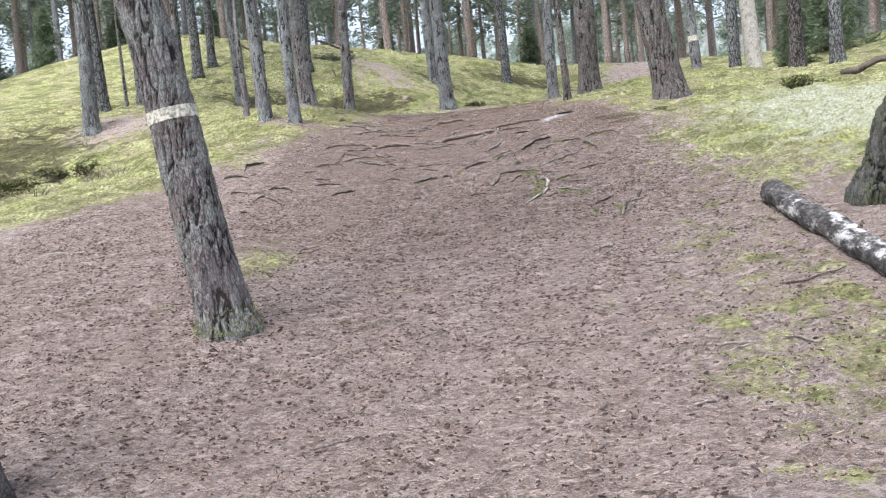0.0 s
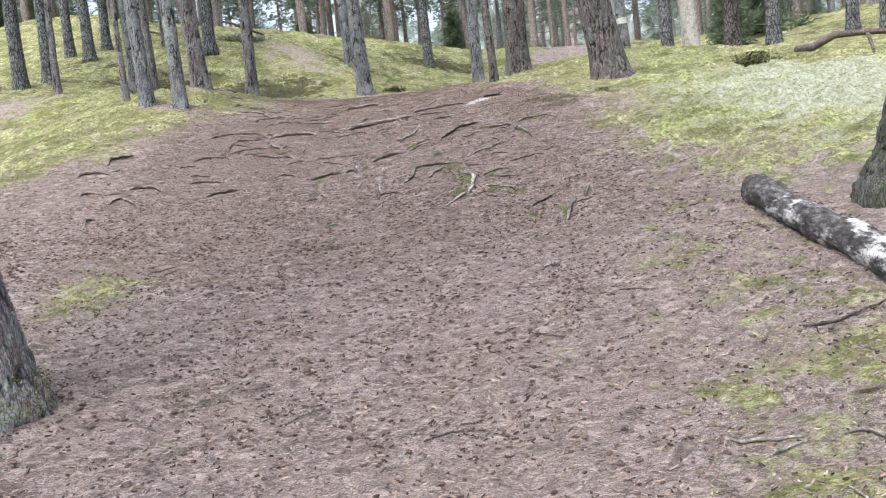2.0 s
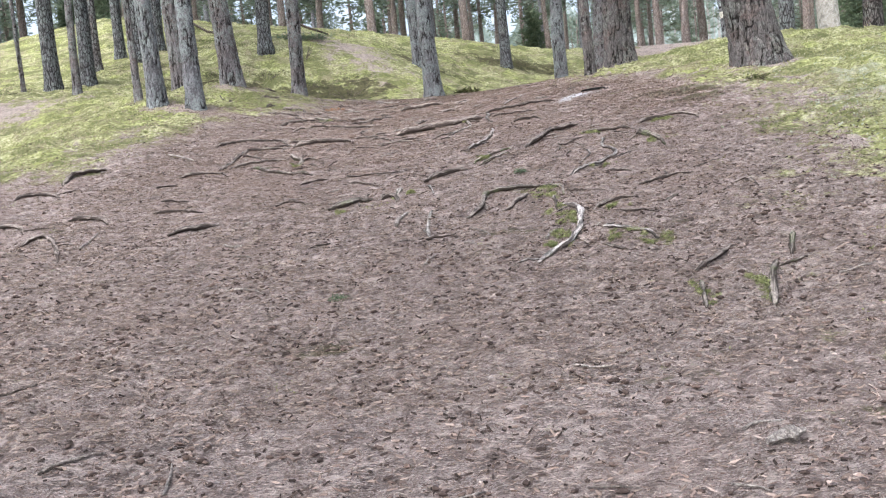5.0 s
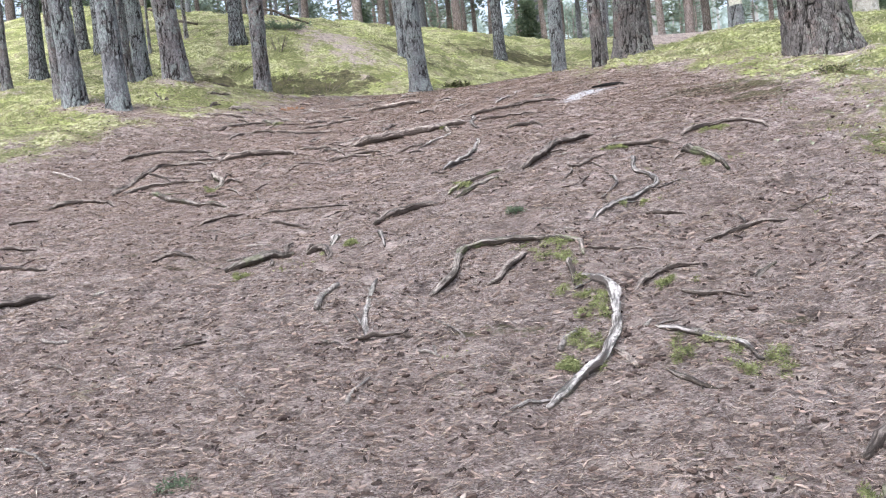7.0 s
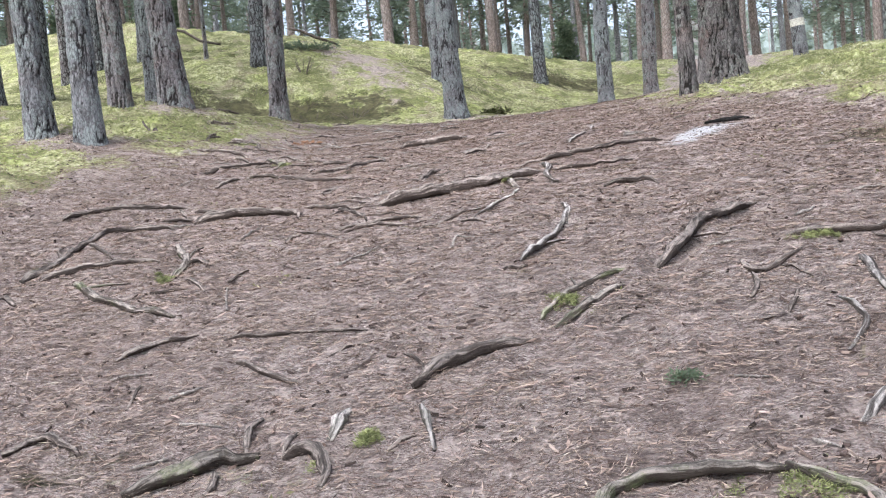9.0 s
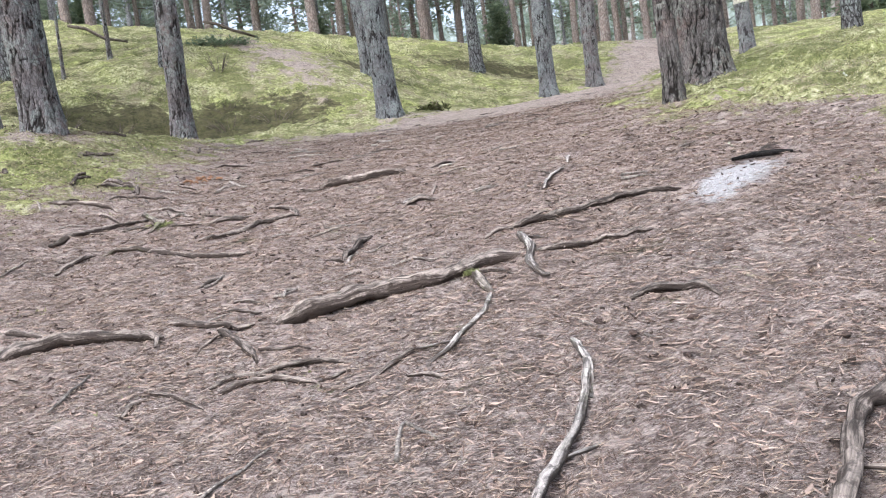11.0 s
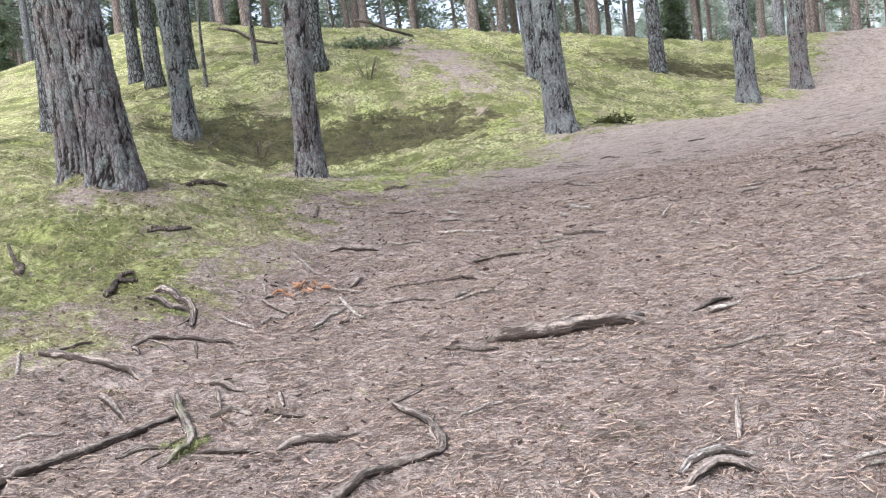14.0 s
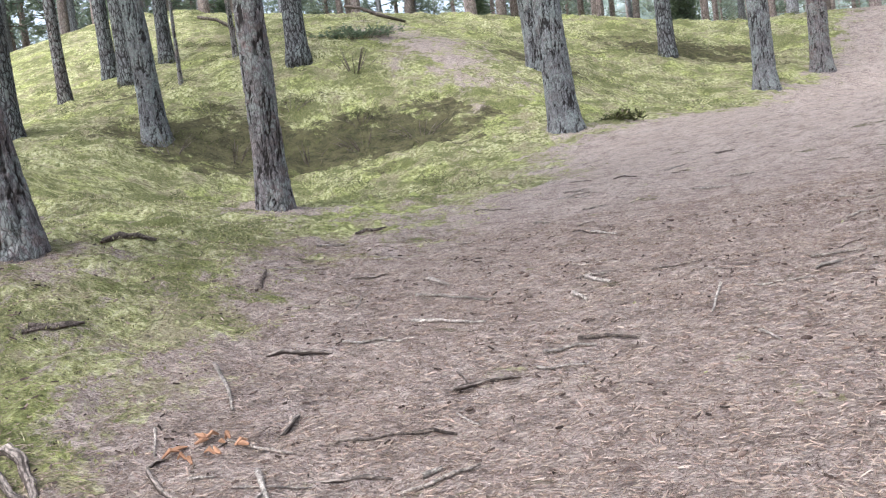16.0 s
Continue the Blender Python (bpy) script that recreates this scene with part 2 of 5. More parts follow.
litter = m.mix(m.ramp(m.noise(9, 5, 0.7, m.coords((1, 2.0, 1))), (0.53, 0.0), (0.66, 0.75)), litter, (0.14, 0.105, 0.092))
for k, (turn, tone) in enumerate(((0.2, (0.55, 0.46, 0.41)), (-0.6, (0.05, 0.036, 0.03)), (1.1, (0.4, 0.32, 0.28)), (-0.25, (0.065, 0.048, 0.04)), (0.7, (0.58, 0.5, 0.45)), (-1.3, (0.3, 0.225, 0.19)))):
    strand = m.noise(46 + 7 * k, 3, 0.55, m.coords((1.0, 5.0, 1.0), "Object", turn), 0.25)
    litter = m.mix(m.ramp(strand, (0.52, 0.0), (0.58, 0.95)), litter, tone)
litter = m.mix(m.ramp(m.noise(5.5, 7, 0.78, flat), (0.48, 0.0), (0.6, 0.62)), litter, (0.085, 0.062, 0.053))
litter = m.mix(m.ramp(m.noise(12, 6, 0.75, m.coords((1, 1.8, 1), "Object", 0.3)), (0.53, 0.0), (0.6, 0.6)), litter, (0.065, 0.047, 0.04))
litter = m.mix(m.ramp(m.noise(8, 6, 0.75, m.coords((1, 1.5, 1), "Object", -0.4)), (0.52, 0.0), (0.6, 0.7)), litter, (0.54, 0.44, 0.38))
litter = m.mix(m.ramp(broad, (0.44, 0.0), (0.7, 0.4)), litter, (0.25, 0.185, 0.155))
# litter lightened up the path, painting in its brightness at a grazing view
litter = m.mix(m.math("MULTIPLY", m.attr("far_pale"), m.ramp(m.noise(3.1, 7, 0.75, flat), (0.42, 0.1), (0.6, 0.7))), litter, m.mix(m.ramp(fine, (0.38, 0.0), (0.6, 1.0)), (0.2, 0.152, 0.12), (0.62, 0.515, 0.43)))
litter = m.mix(1.0, litter, (0.96, 0.97, 1.0), "MULTIPLY")
tuft = m.noise(16, 8, 0.75, flat)
green = m.ramp(tuft, (0.37, (0.065, 0.064, 0.03)), (0.46, (0.265, 0.262, 0.12)), (0.54, (0.43, 0.418, 0.225)), (0.64, (0.62, 0.59, 0.4)))
green = m.mix(m.ramp(m.noise(0.7, 6, 0.7, flat), (0.47, 0.0), (0.6, 0.8)), green, m.mix(m.ramp(tuft, (0.36, 0.0), (0.62, 1.0)), (0.10, 0.122, 0.032), (0.46, 0.485, 0.17)))
green = m.mix(m.ramp(m.noise(1.3, 7, 0.75, flat), (0.5, 0.0), (0.58, 0.75)), green, m.mix(m.ramp(fine, (0.36, 0.0), (0.64, 1.0)), (0.1, 0.08, 0.055), (0.42, 0.36, 0.25)))
green = m.mix(m.ramp(m.noise(0.8, 8, 0.78, m.coords((1, 1.6, 1))), (0.485, 0.0), (0.56, 0.85)), green, m.mix(m.ramp(fine, (0.36, 0.0), (0.64, 1.0)), (0.05, 0.052, 0.022), (0.24, 0.245, 0.1)))
green = m.mix(m.ramp(m.noise(2.6, 7, 0.75, m.coords((0.7, 2.0, 1))), (0.52, 0.0), (0.6, 0.75)), green, m.mix(tuft, (0.05, 0.055, 0.02), (0.2, 0.21, 0.08)))
grey = m.ramp(m.noise(22, 7, 0.7, flat), (0.34, (0.22, 0.225, 0.15)), (0.52, (0.43, 0.44, 0.33)), (0.72, (0.62, 0.62, 0.52)))
edge = m.math("ADD", m.attr("moss"), m.math("MULTIPLY", m.math("SUBTRACT", m.noise(2.2, 8, 0.78, flat), 0.5), 3.0))
edge = m.math("ADD", edge, m.math("MULTIPLY", m.math("SUBTRACT", fine, 0.5), 0.5))
cover = m.ramp(edge, (0.36, 0.0), (0.62, 1.0))
c = m.mix(cover, litter, green)
lich = m.math("ADD", m.attr("lichen"), m.math("MULTIPLY", m.math("SUBTRACT", m.noise(2.6, 6, 0.7, flat), 0.5), 1.6))
c = m.mix(m.ramp(lich, (0.42, 0.0), (0.72, 0.9)), c, grey)
dark = m.math("ADD", m.attr("dark_ground"), m.math("MULTIPLY", m.math("SUBTRACT", m.noise(1.5, 9, 0.75, m.coords((0.7, 1.5, 1))), 0.5), 3.2))
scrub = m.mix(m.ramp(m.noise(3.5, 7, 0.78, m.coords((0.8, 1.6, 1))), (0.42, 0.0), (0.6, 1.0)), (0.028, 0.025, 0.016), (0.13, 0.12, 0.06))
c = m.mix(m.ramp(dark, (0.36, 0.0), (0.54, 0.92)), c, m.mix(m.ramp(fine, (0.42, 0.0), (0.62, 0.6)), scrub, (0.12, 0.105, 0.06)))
ash = m.math("ADD", m.attr("ash"), m.math("MULTIPLY", m.math("SUBTRACT", m.noise(7, 6, 0.75, flat), 0.5), 1.1))
c = m.mix(m.ramp(ash, (0.3, 0.0), (0.68, 0.9)), c, m.mix(fine, (0.36, 0.35, 0.355), (0.64, 0.63, 0.64)))
char = m.math("ADD", m.attr("char"), m.math("MULTIPLY", m.math("SUBTRACT", m.noise(8, 5, 0.7, flat), 0.5), 0.8))
c = m.mix(m.ramp(char, (0.5, 0.0), (0.75, 0.85)), c, (0.035, 0.03, 0.028))
h = m.math("ADD", m.math("MULTIPLY", fine, 1.0), m.math("MULTIPLY", tuft, 1.2))
h = m.math("ADD", h, m.math("MULTIPLY", needle, 0.7))
FLOOR = m.done(c, h, 1.0, 0.035)

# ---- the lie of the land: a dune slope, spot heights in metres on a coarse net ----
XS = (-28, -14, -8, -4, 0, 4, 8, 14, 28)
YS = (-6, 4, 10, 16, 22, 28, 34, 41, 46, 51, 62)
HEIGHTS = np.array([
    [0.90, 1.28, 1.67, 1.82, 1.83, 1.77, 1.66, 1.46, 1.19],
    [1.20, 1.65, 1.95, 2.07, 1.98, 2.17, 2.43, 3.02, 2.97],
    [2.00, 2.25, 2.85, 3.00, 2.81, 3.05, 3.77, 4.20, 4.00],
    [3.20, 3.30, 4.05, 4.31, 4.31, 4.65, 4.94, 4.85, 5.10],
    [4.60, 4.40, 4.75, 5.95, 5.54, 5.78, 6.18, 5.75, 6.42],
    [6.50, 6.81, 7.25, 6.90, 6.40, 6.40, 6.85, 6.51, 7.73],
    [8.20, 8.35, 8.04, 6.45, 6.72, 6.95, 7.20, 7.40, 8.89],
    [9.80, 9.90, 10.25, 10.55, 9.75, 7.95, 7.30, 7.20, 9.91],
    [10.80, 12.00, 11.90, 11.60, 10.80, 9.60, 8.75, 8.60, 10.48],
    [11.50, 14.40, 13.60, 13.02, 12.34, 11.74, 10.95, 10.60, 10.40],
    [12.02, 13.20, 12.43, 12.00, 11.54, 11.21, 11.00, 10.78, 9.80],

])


def hermite(grid, v):
    """Weights of a smooth curve through the values at grid, for each of the places v."""
    grid, v = np.asarray(grid, float), np.clip(np.asarray(v, float), grid[0], grid[-1])
    i = np.clip(np.searchsorted(grid, v, side="right") - 1, 0, len(grid) - 2)
    h = grid[i + 1] - grid[i]
    u = (v - grid[i]) / h
    w, k = np.zeros((len(v), len(grid))), np.arange(len(v))
    w[k, i] += 2 * u**3 - 3 * u * u + 1
    w[k, i + 1] += -2 * u**3 + 3 * u * u
    for j, c in ((i, u**3 - 2 * u * u + u), (i + 1, u**3 - u * u)):
        a, b = np.maximum(j - 1, 0), np.minimum(j + 1, len(grid) - 1)
        s = c * h / (grid[b] - grid[a])
        np.add.at(w, (k, b), s)
        np.add.at(w, (k, a), -s)
    return w


def smoothstep(a, b, v):
    u = np.clip((v - a) / (b - a), 0, 1)
    return u * u * (3 - 2 * u)


def waves(x, y, size, seed, octaves=3):
    """Cheap smooth noise in -1..1 for arrays, from crossed sines."""
    rng = np.random.RandomState(seed)
    out, amp, total = np.zeros_like(x), 1.0, 0.0
    for _ in range(octaves):
        part = np.zeros_like(x)
        for _ in range(5):
            a, p = rng.uniform(0, 2 * math.pi), rng.uniform(0, 2 * math.pi)
            f = 2 * math.pi / size * rng.uniform(0.7, 1.4)
            part += np.sin((x * math.cos(a) + y * math.sin(a)) * f + p)
        out, total = out + amp * part / 2.6, total + amp
        amp, size = amp * 0.5, size * 0.48
    return out / total


def smooth_line(pts, gap):
    """Points along a smooth curve through pts (x, y)."""
    out = []
    for i in range(len(pts) - 1):
        p0, p1, p2, p3 = (Vector(pts[k]) for k in (max(i - 1, 0), i, i + 1, min(i + 2, len(pts) - 1)))
        n = max(2, int((p2 - p1).length / gap))
        for u in (j / n for j in range(n)):
            out.append(0.5 * (2 * p1 + (p2 - p0) * u + (2 * p0 - 5 * p1 + 4 * p2 - p3) * u * u + (3 * p1 - p0 - 3 * p2 + p3) * u**3))
    return out + [Vector(pts[-1])]


# ---- roots that cross the path: their lines, thickness and whether moss grows on them ----
ROOTS = []


def root(pts, r, mossy=False, pale=False):
    ROOTS.append((pts, r, mossy, pale))


root([(2.71, 11.07), (2.86, 11.42), (2.98, 11.62)], 0.019, True)
root([(2.39, 11.22), (2.49, 11.57)], 0.015, True)
root([(2.49, 11.68), (2.66, 11.81), (2.83, 11.96)], 0.014)
root([(3.11, 11.72), (3.25, 12.00)], 0.016, True)
root([(2.11, 12.37), (2.15, 12.28), (2.19, 12.21), (2.23, 12.16)], 0.010, True)
root([(1.96, 12.58), (1.99, 12.51), (2.01, 12.42)], 0.013)
root([(2.16, 12.70), (2.24, 12.64), (2.33, 12.54), (2.41, 12.45), (2.47, 12.34)], 0.012, False, True)
root([(2.01, 13.36), (2.05, 13.29), (2.08, 13.22), (2.10, 13.13), (2.06, 12.93), (2.01, 12.73), (1.96, 12.63), (1.89, 12.53), (1.82, 12.46), (1.72, 12.35), (1.62, 12.27)], 0.019, False, True)
root([(2.37, 13.03), (2.44, 12.93), (2.57, 12.88), (2.65, 12.84)], 0.010)
root([(2.71, 12.99), (2.79, 13.04), (2.86, 13.09)], 0.016, True)
root([(3.31, 13.11), (3.42, 13.15), (3.44, 12.95)], 0.010)
root([(0.83, 13.07), (0.92, 13.11), (1.03, 13.08), (1.14, 13.03)], 0.009)
root([(-2.67, 13.01), (-2.68, 13.27), (-2.59, 13.31)], 0.015)
root([(2.19, 13.08), (2.32, 13.23), (2.46, 13.28), (2.59, 13.23)], 0.014)
root([(-0.03, 13.30), (0.13, 13.32)], 0.008)
root([(2.00, 13.60), (1.97, 13.47), (1.97, 13.38), (1.95, 13.27)], 0.014, True)
root([(0.92, 13.14), (0.91, 13.36), (0.94, 13.62), (0.97, 13.76)], 0.014, False, True)
root([(2.65, 13.44), (2.83, 13.52), (2.99, 13.59), (3.15, 13.56)], 0.013)
root([(2.10, 13.70), (2.23, 13.59), (2.33, 13.53), (2.43, 13.51)], 0.007)
root([(1.79, 13.80), (1.74, 13.72), (1.68, 13.62), (1.60, 13.50), (1.53, 13.45)], 0.017)
root([(1.24, 13.50), (1.32, 13.58), (1.39, 13.70), (1.44, 13.89), (1.50, 13.94), (1.64, 13.97), (1.81, 13.96), (1.95, 13.94)], 0.019, True)
root([(1.95, 13.97), (2.00, 13.87), (2.08, 13.78), (2.07, 13.64)], 0.014, True)
root([(-2.60, 14.02), (-2.51, 14.24), (-2.33, 14.03), (-2.08, 13.49)], 0.016)
root([(2.53, 14.02), (2.61, 13.94), (2.74, 13.93)], 0.013)
root([(-1.34, 14.01), (-1.17, 14.11), (-0.94, 14.21)], 0.019)
root([(0.31, 14.37), (0.32, 14.27), (0.30, 14.22)], 0.016)
root([(0.52, 14.41), (0.57, 14.42), (0.64, 14.37), (0.68, 14.25), (0.66, 14.18)], 0.021)
root([(0.86, 14.34), (0.90, 14.39), (0.96, 14.40)], 0.010)
root([(0.04, 14.31), (0.14, 14.35), (0.25, 14.39), (0.33, 14.44), (0.45, 14.42)], 0.027, True)
root([(0.97, 14.60), (0.99, 14.47), (1.01, 14.32)], 0.012, False, True)
root([(0.52, 14.41), (0.54, 14.48), (0.56, 14.52)], 0.011)
root([(0.67, 14.45), (0.69, 14.52), (0.72, 14.65)], 0.024, False, True)
root([(2.21, 14.07), (2.40, 14.23), (2.59, 14.37), (2.73, 14.47), (2.76, 14.67), (2.70, 14.82), (2.79, 15.20)], 0.016, False, True)
root([(-3.12, 14.56), (-3.00, 14.70), (-2.75, 14.42)], 0.018)
root([(0.39, 14.47), (0.37, 14.62), (0.40, 14.69)], 0.011)
root([(-0.48, 14.61), (-0.41, 14.66), (-0.36, 14.68), (-0.31, 14.65), (-0.20, 14.56)], 0.015)
root([(2.53, 14.86), (2.54, 14.77), (2.52, 14.64), (2.46, 14.58), (2.39, 14.52)], 0.010, False, True)
root([(-2.47, 14.78), (-2.24, 14.71), (-2.04, 14.60)], 0.021)
root([(-1.68, 14.80), (-1.42, 14.74), (-1.18, 14.72)], 0.012)
root([(2.17, 14.80), (2.27, 14.79)], 0.008)
root([(3.12, 15.13), (3.13, 14.87), (3.18, 14.71), (3.23, 14.55)], 0.024, True)
root([(0.94, 14.73), (1.04, 14.83), (1.15, 14.89), (1.26, 14.92), (1.35, 14.93), (1.42, 14.96)], 0.020)
root([(2.33, 14.82), (2.44, 14.97)], 0.009)
root([(-0.16, 14.92), (-0.17, 15.13)], 0.007)
root([(0.21, 15.17), (0.38, 15.00), (0.52, 14.95)], 0.010)
root([(2.35, 15.22), (2.32, 15.09), (2.26, 14.99)], 0.010)
root([(2.48, 15.23), (2.54, 15.08)], 0.007)
root([(0.58, 15.12), (0.66, 15.17), (0.77, 15.20)], 0.008)
root([(-1.72, 15.24), (-1.42, 15.16)], 0.012)
root([(1.50, 15.06), (1.63, 15.15), (1.74, 15.26), (1.85, 15.35)], 0.016, True)
root([(2.36, 15.37), (2.36, 15.22), (2.51, 15.27), (2.62, 15.37)], 0.011)
root([(1.45, 15.12), (1.59, 15.32), (1.73, 15.45), (1.89, 15.52)], 0.012, True)
root([(0.09, 15.48), (0.31, 15.41), (0.49, 15.37), (0.74, 15.33)], 0.007)
root([(2.62, 15.55), (2.81, 15.48), (3.01, 15.40), (3.17, 15.31)], 0.015)
root([(3.23, 15.43), (3.53, 15.66), (3.71, 15.54), (3.82, 15.30)], 0.016)
root([(-0.35, 15.35), (-0.28, 15.45), (-0.17, 15.53), (-0.06, 15.59)], 0.013)
root([(2.04, 15.54), (2.12, 15.62), (2.24, 15.78), (2.43, 16.02), (2.62, 16.15), (2.74, 16.19)], 0.025)
root([(-3.47, 15.87), (-3.37, 16.03), (-2.99, 15.92)], 0.021)
root([(-1.98, 15.99), (-1.80, 16.13)], 0.013)
root([(-1.05, 16.61), (-0.81, 16.28), (-0.61, 16.12), (-0.40, 15.91), (-0.25, 15.87)], 0.018, True)
root([(-0.50, 16.28), (-0.30, 16.28)], 0.011)
root([(1.46, 15.93), (1.58, 16.15), (1.72, 16.38), (1.81, 16.59), (1.83, 16.72)], 0.015, False, True)
root([(-0.37, 16.51), (-0.21, 16.29)], 0.011)
root([(-1.82, 16.38), (-1.57, 16.50), (-1.26, 16.34)], 0.016)
root([(-0.11, 16.42), (-0.03, 16.56)], 0.009)
root([(1.84, 16.91), (1.84, 16.73), (1.83, 16.63), (1.79, 16.49)], 0.013, False, True)
root([(-0.49, 16.94), (-0.27, 16.71)], 0.013)
root([(-1.30, 16.73), (-1.15, 16.85), (-1.00, 16.92), (-0.81, 16.96), (-0.64, 16.99)], 0.018)
root([(1.21, 16.95), (1.30, 16.89), (1.39, 16.82)], 0.008)
root([(-3.22, 16.58), (-3.21, 16.97), (-2.91, 17.21)], 0.022)
root([(0.95, 16.91), (1.01, 16.96), (1.07, 17.00)], 0.007)
root([(-0.51, 16.65), (-0.48, 16.81), (-0.54, 17.10), (-0.69, 17.42)], 0.021, True)
root([(1.07, 17.00), (1.14, 17.06), (1.22, 17.11), (1.31, 17.13)], 0.011)
root([(2.14, 17.12), (2.29, 17.12), (2.46, 17.00)], 0.016)
root([(0.47, 17.16), (0.62, 17.19), (0.88, 17.03)], 0.012)
root([(0.16, 17.30), (0.28, 17.21), (0.36, 17.13), (0.43, 17.05)], 0.007)
root([(0.09, 17.16), (0.11, 17.23), (0.17, 17.25)], 0.014)
root([(0.43, 17.22), (0.52, 17.29), (0.62, 17.26), (0.76, 17.25), (0.85, 17.25), (0.99, 17.18)], 0.013)
root([(1.65, 17.61), (1.57, 17.38), (1.49, 17.22), (1.39, 17.07), (1.28, 17.00)], 0.009, False, True)
root([(-1.30, 17.51), (-0.99, 17.08)], 0.011)
root([(-1.45, 16.81), (-1.39, 17.02), (-1.37, 17.39), (-1.29, 17.58), (-1.23, 17.74), (-1.08, 17.77), (-0.80, 17.78)], 0.020)
root([(0.59, 17.53), (0.71, 17.45), (0.83, 17.41)], 0.008)
root([(0.36, 17.89), (0.49, 17.63), (0.60, 17.40)], 0.015)
root([(1.60, 17.92), (1.62, 17.74), (1.65, 17.61)], 0.024, True)
root([(0.64, 17.85), (0.76, 17.83), (0.88, 17.83), (0.99, 17.86), (1.11, 17.88), (1.23, 17.89), (1.35, 17.88), (1.47, 17.89), (1.55, 17.92), (1.66, 18.00), (1.79, 18.02), (1.89, 18.02)], 0.038)
root([(0.09, 18.10), (0.36, 17.91), (0.53, 17.90)], 0.016)
root([(1.93, 18.01), (2.10, 17.94), (2.22, 17.94), (2.39, 17.96), (2.54, 18.02)], 0.013)
root([(-0.71, 17.96), (-0.49, 18.01), (-0.20, 18.01), (0.08, 17.95)], 0.030)
root([(1.94, 18.44), (1.93, 18.23), (1.92, 18.02), (1.87, 17.86), (1.89, 17.74), (1.94, 17.70)], 0.019, False, True)
root([(-0.98, 18.05), (-0.75, 18.06)], 0.013)
root([(0.31, 18.11), (0.42, 18.10), (0.55, 18.03)], 0.010)
root([(0.38, 18.26), (0.48, 18.22), (0.59, 18.07)], 0.010)
root([(-0.81, 18.33), (-0.51, 18.11)], 0.015)
root([(-0.92, 18.36), (-0.79, 18.08)], 0.013)
root([(2.15, 18.27), (2.22, 18.30)], 0.006)
root([(1.25, 18.39), (1.43, 18.29)], 0.008)
root([(-1.77, 18.18), (-1.61, 18.32), (-1.34, 18.43), (-0.90, 18.45)], 0.016)
root([(1.75, 18.51), (1.84, 18.56), (1.92, 18.54)], 0.016)
root([(1.92, 18.57), (2.07, 18.54), (2.23, 18.52), (2.39, 18.57), (2.57, 18.60), (2.73, 18.63), (2.94, 18.63)], 0.019)
root([(0.95, 18.74), (0.89, 18.75), (0.82, 18.70)], 0.011)
root([(0.12, 18.68), (0.23, 18.80)], 0.010)
root([(0.95, 18.76), (0.99, 18.92), (1.05, 19.09), (1.13, 19.18)], 0.016)
root([(-0.37, 19.61), (-0.17, 19.48), (0.02, 19.38), (0.20, 19.29), (0.36, 19.28)], 0.016)
root([(-0.90, 19.36), (-0.84, 19.45), (-0.78, 19.61), (-0.73, 19.67)], 0.014)
root([(2.30, 19.45), (2.39, 19.67), (2.56, 19.90)], 0.012, False, True)
root([(-0.68, 19.66), (-0.56, 19.71), (-0.38, 19.68)], 0.017, True)
root([(1.15, 19.78), (1.19, 19.70), (1.29, 19.64)], 0.006)
root([(1.36, 19.76), (1.48, 19.86), (1.63, 19.80)], 0.014)
root([(1.36, 19.83), (1.42, 19.91), (1.51, 19.94), (1.63, 19.95)], 0.014, False, True)
root([(-0.08, 19.82), (0.06, 19.83), (0.18, 19.89), (0.27, 20.00), (0.37, 20.12), (0.51, 20.16), (0.57, 20.25), (0.52, 20.42), (0.42, 20.55), (0.33, 20.67)], 0.015)
root([(1.59, 20.03), (1.66, 20.32)], 0.009)
root([(2.64, 20.13), (2.71, 20.32)], 0.012, False, True)
root([(-0.40, 20.33), (-0.26, 20.33), (-0.12, 20.32)], 0.010)
root([(-1.16, 20.01), (-1.07, 20.12), (-0.95, 20.23), (-0.85, 20.35), (-0.76, 20.45), (-0.68, 20.60), (-0.62, 20.70)], 0.020)
root([(-0.72, 20.32), (-0.65, 20.39), (-0.52, 20.40)], 0.011, True)
root([(-0.08, 20.34), (0.01, 20.40), (0.14, 20.41), (0.24, 20.42)], 0.019)
root([(-0.72, 20.90), (-0.58, 20.66), (-0.44, 20.40), (-0.48, 20.30), (-0.54, 20.28)], 0.019, True)
root([(-0.18, 20.66), (-0.04, 20.65)], 0.011)
root([(-0.48, 20.72), (-0.37, 20.70), (-0.27, 20.65)], 0.018, True)
root([(-1.05, 20.85), (-0.92, 20.72), (-0.83, 20.65)], 0.017)
root([(-0.21, 20.85), (-0.15, 20.72)], 0.012)
root([(-0.53, 20.95), (-0.47, 20.79)], 0.009)
root([(-0.67, 21.04), (-0.52, 20.96), (-0.39, 20.92)], 0.015)
root([(-1.56, 21.25), (-1.42, 21.23), (-1.22, 21.15), (-0.93, 21.08)], 0.019)
root([(1.37, 21.32), (1.47, 21.29)], 0.018, False, True)
root([(1.68, 21.28), (1.78, 21.33), (1.91, 21.39)], 0.012)
root([(-1.18, 21.47), (-1.06, 21.30)], 0.012)
root([(-0.85, 21.51), (-0.75, 21.29)], 0.010)
root([(-1.18, 21.49), (-0.95, 21.55), (-0.77, 21.53), (-0.60, 21.49)], 0.012)
root([(-1.44, 22.23), (-1.32, 22.15), (-1.10, 21.93), (-1.01, 21.89), (-0.96, 21.76)], 0.016)
root([(-1.43, 22.36), (-1.24, 22.22), (-1.02, 21.94), (-0.97, 21.79)], 0.020)
root([(0.08, 22.13), (0.23, 22.13), (0.37, 22.13)], 0.009)
